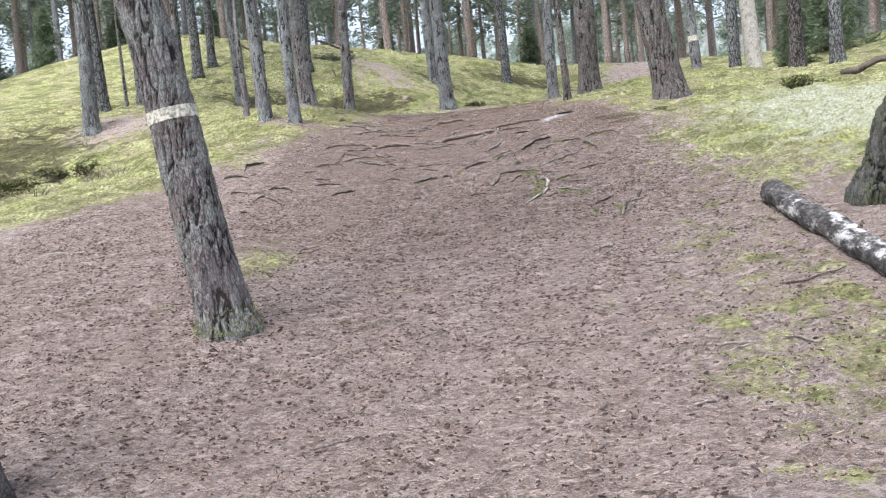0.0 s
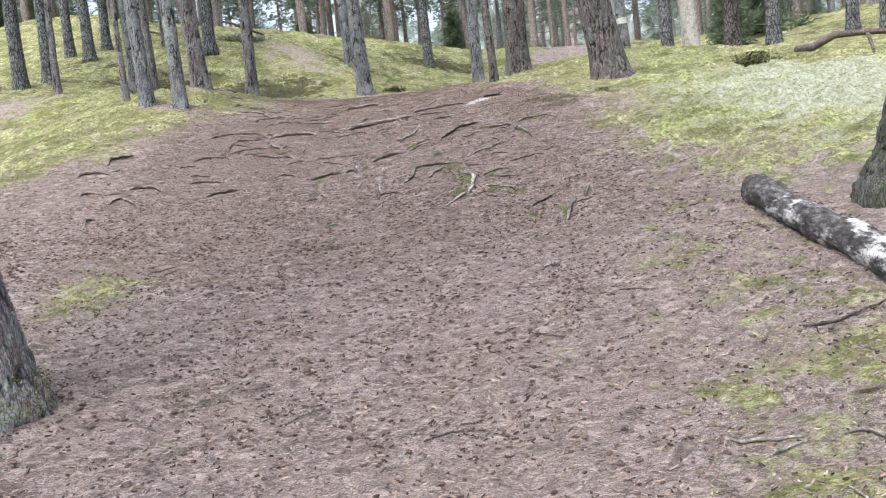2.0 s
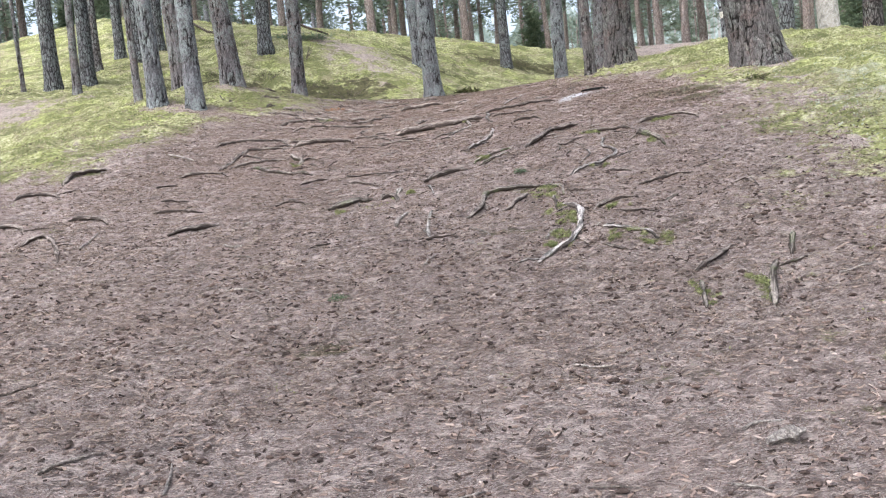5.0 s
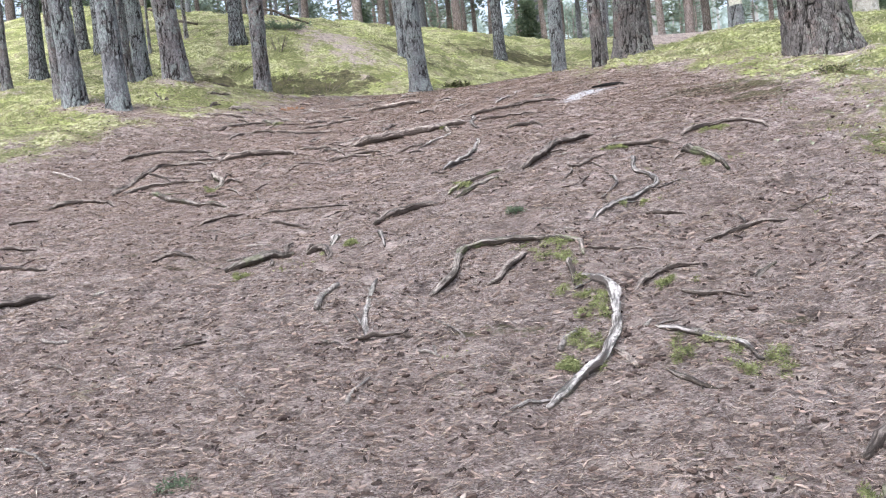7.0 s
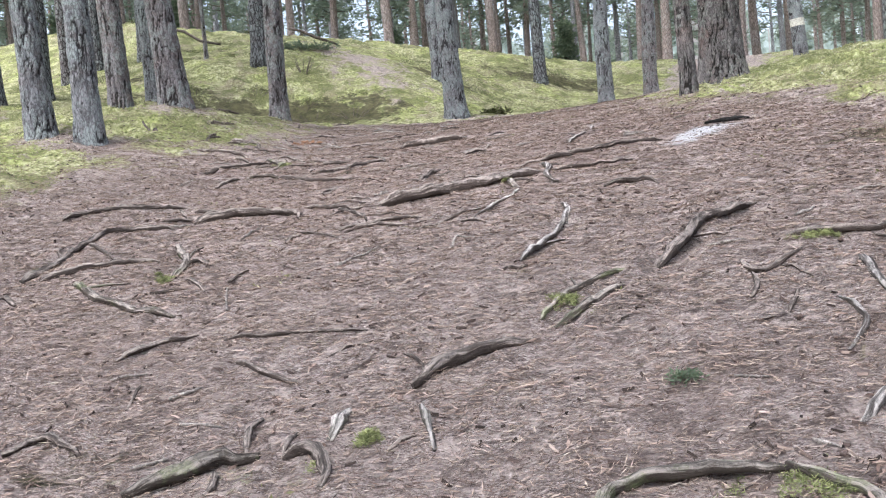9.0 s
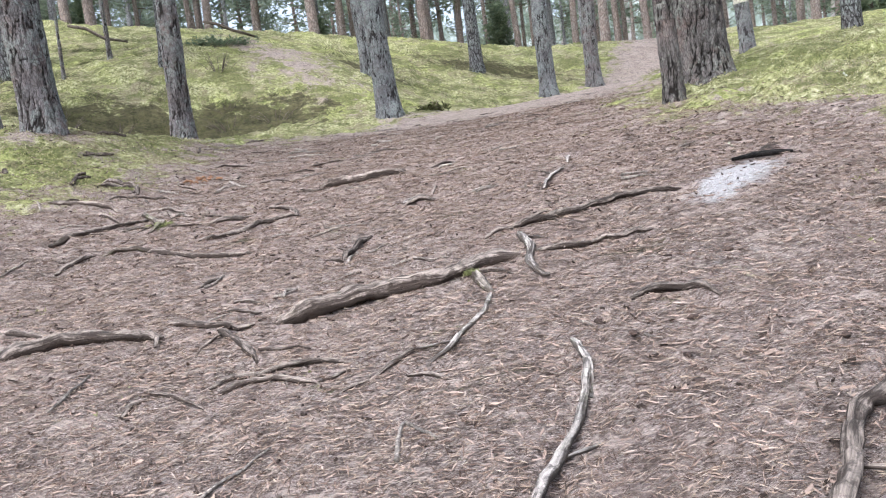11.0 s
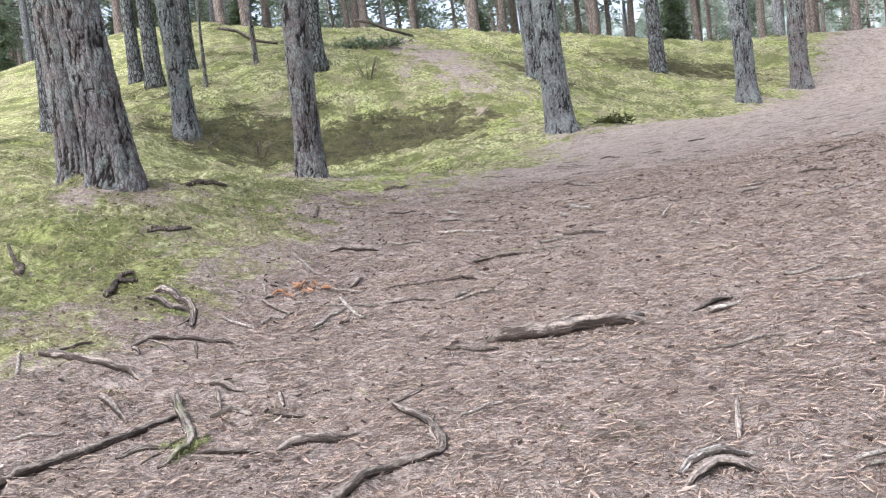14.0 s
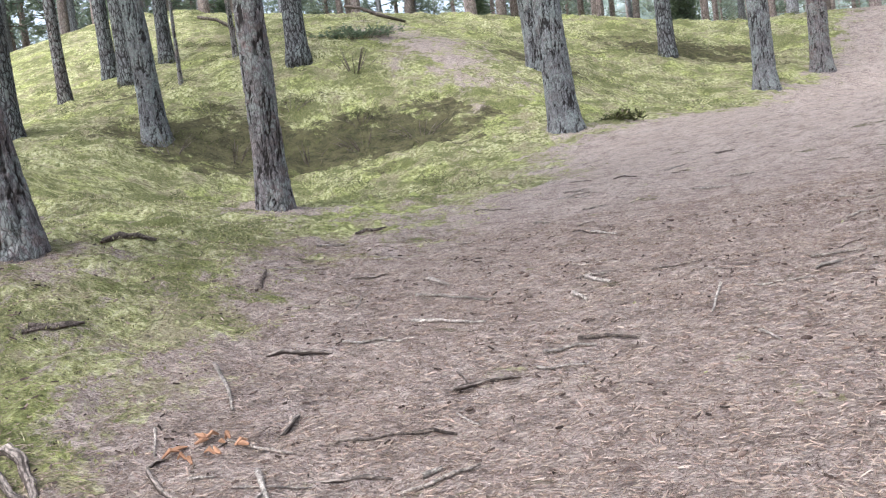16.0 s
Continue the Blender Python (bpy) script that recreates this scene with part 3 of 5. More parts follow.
root([(-0.66, 22.34), (-0.71, 22.27), (-0.62, 22.14), (-0.56, 22.07), (-0.47, 22.04)], 0.010)
root([(-0.23, 22.54), (-0.19, 22.68), (-0.19, 22.81)], 0.011)
root([(0.55, 22.86), (0.69, 22.89), (0.89, 22.92)], 0.012)
root([(0.57, 23.08), (0.63, 22.93)], 0.008)
root([(-0.55, 23.50), (-0.38, 23.51), (-0.17, 23.55)], 0.014)

# soil washed away below each root and held back above it
CELL, WX, WY = 0.025, -5.5, 6.0
WASH = np.zeros((800, 460))
for pts, r, mossy, pale in ROOTS:
    for p in smooth_line(pts, 0.04):
        i, j = round((p.y - WY) / CELL), round((p.x - WX) / CELL)
        if not (14 < i < 786 and 14 < j < 446):
            continue
        di, dj = np.mgrid[-12:13, -12:13] * CELL
        low = -(1.5 * r + 0.014) * np.exp(-(((di + 0.055 + r) / 0.07) ** 2 + (dj / 0.06) ** 2))
        high = (0.6 * r + 0.004) * np.exp(-(((di - 0.06 - r) / 0.09) ** 2 + (dj / 0.08) ** 2))
        spot = WASH[i - 12 : i + 13, j - 12 : j + 13]
        np.copyto(spot, np.where(np.abs(low) > high, np.minimum(spot, low), np.maximum(spot, high)))


def washed(x, y):
    i, j = np.clip((y - WY) / CELL, 0, 798), np.clip((x - WX) / CELL, 0, 458)
    a, b = i.astype(int), j.astype(int)
    u, w = i - a, j - b
    return (WASH[a, b] * (1 - u) + WASH[a + 1, b] * u) * (1 - w) + (WASH[a, b + 1] * (1 - u) + WASH[a + 1, b + 1] * u) * w


# pines with bare litter round their feet
FEET = ((-2.76, 21.35), (-3.55, 21.9), (-2.75, 24.65), (-1.82, 28.1), (-4.45, 27.1), (1.81, 36.2), (5.75, 18.3))


def kinds(x, y):
    """What covers the ground: moss, lichen, dark ground (hollow, scrub, burnt spot, shaded bank), ash, char and the
    paler litter up the path, each 0..1.
    """
    wob = 0.45 * waves(x, y, 2.6, 3)
    left = np.interp(y, (0, 10, 13, 15, 17.2, 20, 22.2, 25.2, 27, 29.5, 34.5, 38, 44, 50, 60), (-9, -9, -7.5, -5.0, -3.1, -1.9, -1.1, -0.6, 0.1, 0.8, 1.8, 4.8, 9.3, 12.6, 16))
    right = np.interp(y, (0, 6.7, 8.1, 9.4, 11.6, 13.4, 15, 17.5, 19.5, 21, 22.5, 24.5, 30, 38, 46, 50, 60), (2.2, 2.3, 2.7, 3.0, 3.6, 4.0, 4.4, 4.8, 4.5, 3.7, 3.6, 4.6, 6.8, 9.2, 13.4, 16, 19))
    inside = np.minimum(x - left, right - x) + wob
    moss = 1 - smoothstep(-1.7, 1.2, inside)
    bald = np.exp(-(((x - 5.0) / 1.3) ** 2 + ((y - 9.0) / 2.4) ** 2))
    hill = np.exp(-(((x + 0.7 - 0.35 * (40 - y)) / 1.7) ** 2 + ((y - 43) / 5.0) ** 2))
    left_bald = np.exp(-(((x + 8.8) / 1.6) ** 2 + ((y - 26.6) / 1.4) ** 2))
    far_bald = np.exp(-(((x - 15) / 3.5) ** 2 + ((y - 43) / 4) ** 2))
    moss = moss * (1 - 0.85 * bald) * (1 - 0.85 * np.clip(1.4 * hill, 0, 1) * (0.75 + 0.5 * waves(x, y, 1.8, 77))) * (1 - left_bald) * (1 - far_bald)
    moss += 0.75 * np.exp(-(((x + 1.95) / 0.42) ** 2 + ((y - 10.6) / 0.75) ** 2))
    moss += 0.5 * np.exp(-(((x - 0.7) / 0.7) ** 2 + ((y - 30.2) / 1.1) ** 2))
    moss += 0.3 * np.exp(-(((x - 2.4) / 0.5) ** 2 + ((y - 7) / 1.3) ** 2))
    moss *= 1 - 0.5 * np.exp(-(((x - 4.3) / 2.2) ** 2 + ((y - 7.5) / 4.5) ** 2)) - 0.25 * np.exp(-(((x + 3.5) / 2.5) ** 2 + ((y - 17) / 3.5) ** 2)) - 0.2 * np.exp(-(((x + 1.5) / 2) ** 2 + ((y - 26) / 3) ** 2))
    for px, py in FEET:
        moss *= 1 - 0.8 * np.exp(-(((x - px - 0.1) / 0.55) ** 2 + ((y - py + 0.15) / 0.6) ** 2))
    lichen = 0.85 * np.exp(-(((x - 7.8) / 3.0) ** 2 + ((y - 14.0) / 4.0) ** 2))
    dark_ground = 0.95 * np.exp(-(((x + 4.0) / 4.4) ** 4 + ((y - 36.85 - 0.05 * (x + 4)) / 0.95) ** 2)) + 0.75 * np.exp(-(((x - 6.5) / 3.0) ** 2 + ((y - 47.0) / 1.1) ** 2))
    dark_ground += 0.5 * np.exp(-(((x + 9) / 2.2) ** 2 + ((y - 40) / 1.2) ** 2)) + 0.6 * np.exp(-(((x - 1.6) / 1.5) ** 2 + ((y - 42) / 0.8) ** 2))
    dark_ground += 0.5 * np.exp(-(((x - 4.2) / 0.6) ** 2 + ((y - 16.7) / 0.9) ** 2))
    # left bank: dark shrubs and the bank's shade, both put into the ground colour
    dark_ground += 0.75 * np.exp(-(((x + 12) / 3.2) ** 2 + ((y - 25) / 3.5) ** 2))
    along, across = (x - 3.22) * 0.75 + (y - 18.5) * 0.66, -(x - 3.22) * 0.66 + (y - 18.5) * 0.75
    ash = np.exp(-((along / 0.48) ** 2 + (across / 0.2) ** 2)) + 0.3 * np.exp(-(((x - 2.9) / 0.5) ** 2 + ((y - 17.3) / 0.3) ** 2))
    char = np.exp(-(((along - 0.62) / 0.25) ** 2 + ((across - 0.1) / 0.1) ** 2))
    # grows up the path: painted brightness of a flat viewing angle; bald hill too
    far_pale = smoothstep(15.5, 29, y + 0.5 * waves(x, y, 1.5, 19)) + 0.9 * np.clip(1.5 * hill, 0, 1) * smoothstep(38, 40, y)
    return np.clip(moss, 0, 1), lichen, np.clip(dark_ground, 0, 1), ash, char, np.clip(far_pale, 0, 1)


def pillows(x, y):
    """Cushions of moss: rounded tops with sharp creases between them, at two sizes."""
    big = np.abs(waves(x, 1.5 * y, 1.5, 11, 2))
    small = np.abs(waves(x, 1.4 * y, 0.55, 43, 2))
    return 0.13 * np.minimum(big, 0.9) + 0.07 * np.minimum(small, 0.9) - 0.055


def ground(x, y):
    """Height of the ground, for arrays or single places."""
    x, y = np.atleast_1d(np.asarray(x, float)), np.atleast_1d(np.asarray(y, float))
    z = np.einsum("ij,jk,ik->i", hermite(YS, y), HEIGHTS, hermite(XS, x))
    rim = y + 0.35 * np.sin(0.9 * x) + 0.12 * np.sin(2.7 * x + 1)
    z -= 0.27 * np.exp(-(((x + 3.8) / 4.8) ** 4)) * smoothstep(35.4, 36.0, rim) * (1 - smoothstep(36.8, 38.2, rim))
    z += 0.2 * np.exp(-(((x + 2.8) / 1.1) ** 2 + ((y - 24.6) / 1.3) ** 2)) - 0.1 * np.exp(-(((x + 4.6) / 0.9) ** 2 + ((y - 27.3) / 1.0) ** 2))
    z += 0.2 * np.exp(-(((x - 7.4) / 1.6) ** 2 + ((y - 42.6) / 1.5) ** 2)) + 0.25 * np.exp(-(((x - 5.6) / 1.3) ** 2 + ((y - 46.2) / 1.5) ** 2))
    z += 0.03 * waves(x, y, 9, 5, 2) * smoothstep(3, 9, np.abs(x) + np.maximum(0, y - 24))
    moss = kinds(x, y)[0]
    z += 0.018 * waves(x, y, 0.75, 7) + moss * pillows(x, y) + 0.009 * waves(x, y, 0.17, 13, 2) + 0.07 * moss * smoothstep(23, 30, y) * waves(x, y, 1.7, 17)
    return z + washed(x, y)


def gz(x, y):
    return float(ground(x, y)[0])


def steps(knots):
    """Grid lines from (from, to, size) runs, growing outwards."""
    out = []
    for a, b, s in knots:
        out += list(np.linspace(a, b, max(1, round((b - a) / s)), endpoint=False))
    return np.array(out + [knots[-1][1]])


def quad_mesh(name, verts, faces, material, smooth=True):
    me = bpy.data.meshes.new(name)
    me.from_pydata(verts if isinstance(verts, list) else verts.tolist(), [], faces if isinstance(faces, list) else faces.tolist())
    me.materials.append(material)
    if smooth:
        me.shade_smooth()
    return me


def big_mesh(name, v, f, material):
    """A mesh of many loose quads from arrays."""
    me = bpy.data.meshes.new(name)
    me.vertices.add(len(v))
    me.vertices.foreach_set("co", np.ascontiguousarray(v, dtype=np.float32).ravel())
    me.loops.add(f.size)
    me.loops.foreach_set("vertex_index", np.ascontiguousarray(f, dtype=np.int32).ravel())
    me.polygons.add(len(f))
    me.polygons.foreach_set("loop_start", np.arange(0, f.size, f.shape[1], dtype=np.int32))
    me.update(calc_edges=True)
    me.materials.append(material)
    return me


def part(name, mesh, parent, label=""):
    ob = new(name, mesh)
    ob.parent = parent
    return tagged(ob, label)


gx = steps([(-900, -120, 130), (-120, -40, 10), (-40, -14, 1.0), (-14, -6, 0.14), (-6, -3, 0.08), (-3, 4.6, 0.045), (4.6, 5.5, 0.08), (5.5, 12, 0.12), (12, 30, 0.8), (30, 120, 9), (120, 900, 130)])
gy = steps([(-900, -60, 140), (-60, -6, 6), (-6, 4, 0.6), (4, 11, 0.08), (11, 23, 0.045), (23, 30, 0.075), (30, 40, 0.11), (40, 52, 0.18), (52, 58, 0.4), (58, 130, 4), (130, 900, 110)])
X, Y = np.meshgrid(gx, gy)
n_x, n_y = len(gx), len(gy)
X, Y = X.ravel(), Y.ravel()
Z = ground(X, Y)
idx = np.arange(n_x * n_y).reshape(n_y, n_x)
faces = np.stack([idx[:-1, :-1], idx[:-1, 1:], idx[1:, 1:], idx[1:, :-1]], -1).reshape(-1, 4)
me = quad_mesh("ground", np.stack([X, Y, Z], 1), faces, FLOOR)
for key, values in zip(("moss", "lichen", "dark_ground", "ash", "char", "far_pale"), kinds(X, Y)):
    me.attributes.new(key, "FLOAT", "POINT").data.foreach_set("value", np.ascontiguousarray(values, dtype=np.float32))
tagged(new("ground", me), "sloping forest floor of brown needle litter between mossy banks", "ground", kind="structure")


# ---- trees ----
def tube(points, radii, sides, rough=0.0, seed=0, plates=0.0, cap=True, furrow=None, ridges=0.0):
    """A bent tube: verts and quads. rough: uneven outline; plates: depth of bark plates; furrow: takes how deep each point lies in a furrow."""
    verts, faces = [], []
    pts = [Vector(p) for p in points]
    ref = None
    for i, (p, r) in enumerate(zip(pts, radii)):
        d = (pts[min(i + 1, len(pts) - 1)] - pts[max(i - 1, 0)]).normalized()
        if ref is None:
            ref = d.orthogonal().normalized()
        ref = (ref - d * ref.dot(d)).normalized()
        side = d.cross(ref)
        for k in range(sides):
            a = 2 * math.pi * k / sides
            out = ref * math.cos(a) + side * math.sin(a)
            rr = r
            if rough:
                rr *= 1 + rough * noise.noise(out * 0.75 + p * (0.16 / max(r, 0.02)) + Vector((seed * 1.7, 0, 0)))
            if ridges:
                rr *= 1 + ridges * noise.noise(Vector((2.3 * math.cos(a), 2.3 * math.sin(a), i * 0.09 + seed * 3.1))) + 0.6 * ridges * noise.noise(p * 17)
            if plates:
                q = p + out * r
                bent = noise.noise_vector(Vector((q.x * 7, q.y * 7, q.z * 3.5))) * 0.45 + noise.noise_vector(q * 22) * 0.18
                dist = noise.voronoi(Vector((q.x * 15 + seed, q.y * 15, q.z * 2.6)) + bent)[0]
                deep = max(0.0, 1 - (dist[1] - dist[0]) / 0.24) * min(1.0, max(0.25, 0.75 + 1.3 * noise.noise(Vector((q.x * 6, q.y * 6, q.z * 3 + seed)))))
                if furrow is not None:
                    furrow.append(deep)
                rr -= plates * min(1.0, 1.5 * deep) - plates * 0.5 * noise.noise(Vector((q.x * 30, q.y * 30, q.z * 14)))
            verts.append(p + out * rr)
    n = len(pts)
    for i in range(n - 1):
        for k in range(sides):
            a, b = i * sides + k, i * sides + (k + 1) % sides
            faces.append((a, b, b + sides, a + sides))
    if cap:
        faces.append(tuple(range((n - 1) * sides, n * sides)))
        faces.append(tuple(reversed(range(sides))))
    return [tuple(v) for v in verts], faces


def joined(pieces):
    verts, faces = [], []
    for v, f in pieces:
        o = len(verts)
        verts += v
        faces += [tuple(k + o for k in q) for q in f]
    return verts, faces


def tuft_arrays(centres, size, count, rng, droop=0.0, width=0.055):
    """Sprays of needles: count thin double-pointed blades at each centre."""
    c = np.repeat(np.asarray(centres, float), count, 0)
    n = len(c)
    d = rng.normal(size=(n, 3))
    d[:, 2] = d[:, 2] * 0.55 + 0.25 - droop
    d /= np.linalg.norm(d, axis=1, keepdims=True)
    s = np.cross(d, rng.normal(size=(n, 3)))
    s /= np.linalg.norm(s, axis=1, keepdims=True)
    length = size * rng.uniform(0.5, 1.0, (n, 1))
    c = c + rng.normal(size=(n, 3)) * size * 0.28
    w = size * width * rng.uniform(0.8, 1.8, (n, 1))
    mid = c + d * length * 0.5
    v = np.stack([c, mid + s * w, c + d * length, mid - s * w], 1).reshape(-1, 3)
    f = np.arange(4 * n).reshape(-1, 4)
    return v, f


def crown_meshes(seed, height, low, spread, tufts, blades, material, droop=0.0, spruce=False):
    """The limbs and the needles of a crown, for a trunk of that height."""
    rng = np.random.RandomState(seed)
    limbs, centres = [], []
    count = 46 if spruce else 34
    for k in range(count):
        u = (k + rng.uniform()) / count
        z = height * (low + (1 - low) * u)
        reach = spread * ((1.02 - u) if spruce else (0.45 + 0.75 * math.sin(math.pi * min(1, 0.15 + u * 0.85)))) * rng.uniform(0.7, 1.15)
        a = rng.uniform(0, 2 * math.pi)
        rise = -0.25 if spruce else 0.15 + 0.5 * u
        p = [(reach * s * math.cos(a + 0.25 * s), reach * s * math.sin(a + 0.25 * s), z + rise * reach * s * s) for s in (0, 0.35, 0.7, 1)]
        limbs.append(tube(p, [0.05 * (1.1 - 0.5 * u), 0.035, 0.02, 0.008], 4, cap=False))
        for s in rng.uniform(0.3, 1.05, max(2, tufts // count)):
            centres.append((reach * s * math.cos(a + 0.25 * s) + rng.normal() * 0.22, reach * s * math.sin(a + 0.25 * s) + rng.normal() * 0.22, z + rise * reach * s * s + rng.normal() * 0.14))
    v, f = joined(limbs)
    tv, tf = tuft_arrays(centres, 0.85 if not spruce else 0.5, blades, rng, droop, 0.075)
    return quad_mesh("branchwork", v, f, BRANCHWOOD), quad_mesh("crown", tv, tf, material, False)


LOW_CROWNS = [crown_meshes(61 + k, 17.0, 0.34 + 0.08 * k, 2.6, 150, 9, NEEDLES) for k in range(3)]
NEAR_CROWNS = [crown_meshes(91 + k, 17.0, 0.6, 1.9, 70, 7, NEEDLES) for k in range(3)]
CROWNS = [crown_meshes(31 + k, 17.0, 0.5 + 0.06 * (k % 3), 2.1 + 0.3 * (k % 2), 120, 8, NEEDLES) for k in range(4)]


def trunk_mesh(radius, height, seed, material, lean=(0.0, 0.0), fine=True, flare=0.35):
    """A tapered pine trunk with a flared foot and bark plates; lean is the sideways run per metre."""
    sides = max(24, min(130, round(2 * math.pi * radius / 0.014))) if fine else 14
    zs = [-0.3]
    while zs[-1] < height:
        zs.append(zs[-1] + ((0.028 if fine else 0.3) if zs[-1] < 4.2 else 0.8))
    rng = random.Random(seed)
    bend, phase = rng.uniform(0.02, 0.09), rng.uniform(0, 6)
    pts, rad = [], []
    for z in zs:
        grow = min(1, max(0, z) / 3)
        pts.append((lean[0] * z + bend * grow * math.sin(z * 0.5 + phase) - bend * grow * math.sin(phase), lean[1] * z + bend * grow * math.cos(z * 0.4 + phase), z))
        rad.append(radius * (1 - 0.75 * max(0, z) / height) * (1 + flare * math.exp(-max(0, z + 0.05) / 0.28)))
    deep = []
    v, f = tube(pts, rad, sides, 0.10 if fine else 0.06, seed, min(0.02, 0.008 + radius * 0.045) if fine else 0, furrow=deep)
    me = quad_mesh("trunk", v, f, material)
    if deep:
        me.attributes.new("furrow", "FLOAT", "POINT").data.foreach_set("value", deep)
    return me, pts[-1]


def pine(x, y, diameter, bark=0, lean=(0.0, 0.0), fine=True, height=17.0, name="pine_tree", label="", crown=True, spin=0.0):
    tree = new(name)
    tree.location = (x, y, gz(x, y))
    mesh, top = trunk_mesh(diameter / 2, height, int(abs(x) * 97 + abs(y) * 31), (BARK if fine else PLAIN_BARK)[bark], lean, fine)
    part("trunk", mesh, tree)
    if crown:
        limb, needles = NEAR_CROWNS[int(abs(x * 13 + y * 7)) % 3]
        s = height / 17.0
        for nm, me in (("branchwork", limb), ("crown", needles)):
            ob = tagged(part(nm, me, tree), kind="stuff" if nm == "branchwork" else "")
            ob.matrix_basis = Matrix(((s, 0, lean[0], 0), (0, s, lean[1], 0), (0, 0, s, 0), (0, 0, 0, 1))) @ Matrix.Rotation(spin or x + y, 4, "Z")
    return tagged(tree, label or "tall Scots pine with grey plated bark on the mossy slope", "tree", "pines on the slope")


# the pines beside the path, from the foot of the slope upwards
banded = pine(-1.86, 8.05, 0.49, 1, (-0.16, 0.0), label="thick pine trunk with flaking bark and a worn pale paint band")


def paint_band(tree, low, high, label):
    """A band of old paint that follows the bark between two heights."""
    trunk = next(o for o in tree.children if o.name.startswith("trunk"))
    co = [v.co for v in trunk.data.vertices]
    sides = next(i for i in range(3, 200) if len(co) % i == 0 and len(trunk.data.polygons[-1].vertices) == i)
    verts, rings = [], 0
    for k in range(0, len(co), sides):
        ring = co[k : k + sides]
        mid = sum(ring, Vector()) / sides
        if low <= mid.z <= high:
            verts += [tuple(mid + (p - mid) * (1 + 0.006 / (p - mid).length)) for p in ring]
            rings += 1
    faces = [(i * sides + k, i * sides + (k + 1) % sides, (i + 1) * sides + (k + 1) % sides, (i + 1) * sides + k) for i in range(rings - 1) for k in range(sides)]
    part("paint_band", quad_mesh("paint_band", verts, faces, PAINT), tree, label)


paint_band(banded, 1.97, 2.12, "worn cream-white paint band")
foot = np.random.RandomState(8)
a, up = foot.uniform(0, 6.28, 800), foot.uniform(0, 1, 800) ** 2.5
rr = 0.245 * (1 + 0.35 * np.exp(-(up * 0.25 + 0.05) / 0.28))
c = np.stack([rr * np.cos(a), rr * np.sin(a), up * 0.25 - 0.01], 1)
part("moss_collar", quad_mesh("moss_collar", *tuft_arrays(c, 0.028, 4, foot, -0.2, 0.07), FRESH_MOSS, False), banded, "green moss round the foot of the trunk")
pine(-2.68, 4.75, 0.40, 2, (-0.12, 0.0), label="dark pine trunk at the foot of the slope")
pine(-2.76, 21.35, 0.30, 0, (-0.02, 0.0), label="pine with grey fissured bark at the edge of the path")
pine(-3.55, 21.9, 0.31, 0, (-0.02, 0.0))
pine(-4.26, 23.15, 0.15, 1, (-0.02, 0), height=10, label="slender young pine trunk with rough brown bark")
pine(-2.75, 24.65, 0.43, 1, (-0.04, 0.0), label="stout pine with grey-brown plated bark on moss")
pine(-4.45, 27.1, 0.42, 1, (-0.01, 0.0))
pine(-1.82, 28.1, 0.36, 1, (0.035, 0.0), label="upright dark grey pine beside the mossy hollow")
pine(1.81, 36.2, 0.60, 0, (-0.05, 0.0), label="large grey pine at the bend of the path")
pine(1.5, 41.0, 0.50, 0, (-0.04, 0.0))
pine(7.45, 42.6, 0.58, 0, (0.01, 0.0))
pine(9.75, 45.1, 0.58, 1, (0.01, 0.0))
pine(5.6, 46.1, 0.5, 0, fine=False)
pine(4.21, 22.0, 0.2, 2, (-0.02, 0.0), label="slim dark mossy trunk beside a large pine")
pine(5.15, 23.55, 0.6, 2, (0.01, 0.0), label="massive pine with deeply furrowed dark bark")
pine(5.75, 18.3, 0.64, 2, (-0.16, 0.0), label="massive leaning pine with deeply furrowed bark")
marked = pine(15.5, 44.6, 0.6, 0, (-0.02, 0), label="grey pine with a narrow white paint band")
paint_band(marked, 2.2, 2.5, "narrow white paint band")
pine(13.6, 34.6, 0.5, 0, fine=False)
pine(14.7, 31.4, 0.55, 2, fine=False)
pine(16.0, 31.0, 0.5, 0, fine=False)
pine(18.6, 30.4, 0.45, 0, fine=False)
pine(19.3, 29.6, 0.4, 0, fine=False)
pine(-9.6, 26.5, 0.48, 0)
pine(-10.5, 30.2, 0.45, 0, fine=False)
pine(-10.2, 34.0, 0.5, 0, fine=False)
pine(-7.15, 27.8, 0.2, 1, height=12)
pine(-9.9, 42.2, 0.5, 0, fine=False)
pine(-11.2, 41.0, 0.34, 1, fine=False)
pine(-10.1, 31.6, 0.14, 1, height=9)
pine(-6.85, 36.6, 0.54, 0, (-0.03, 0.0))
pine(-9.9, 36.2, 0.5, 0, fine=False)
pine(-6.7, 42.2, 0.16, 1, height=9, crown=False, label="thin dead pine pole on the mossy hill")
pine(-7.5, 40.0, 0.11, 1, height=7, crown=False, label="thin dead pine pole on the mossy hill")
pine(-11.1, 43.6, 0.45, 0, fine=False)
pine(-9.7, 44.6, 0.45, 0, fine=False)
pine(-4.4, 40.1, 0.54, 0, fine=False)

# the pale dead trunk without bark
dead = new("dead_tree")
dead.location = (11.6, 27.8, gz(11.6, 27.8))
v, f = tube([(-0.06 * z, 0, z) for z in (-0.3, 0, 0.2, 0.6, 1.5, 3, 5, 7, 8)], [0.33, 0.3, 0.28, 0.26, 0.25, 0.23, 0.2, 0.15, 0.06], 20, 0.06, 4)
part("trunk", quad_mesh("trunk", v, f, PALEWOOD), dead)
tagged(dead, "dead pine trunk without bark, pale and bare", "tree")

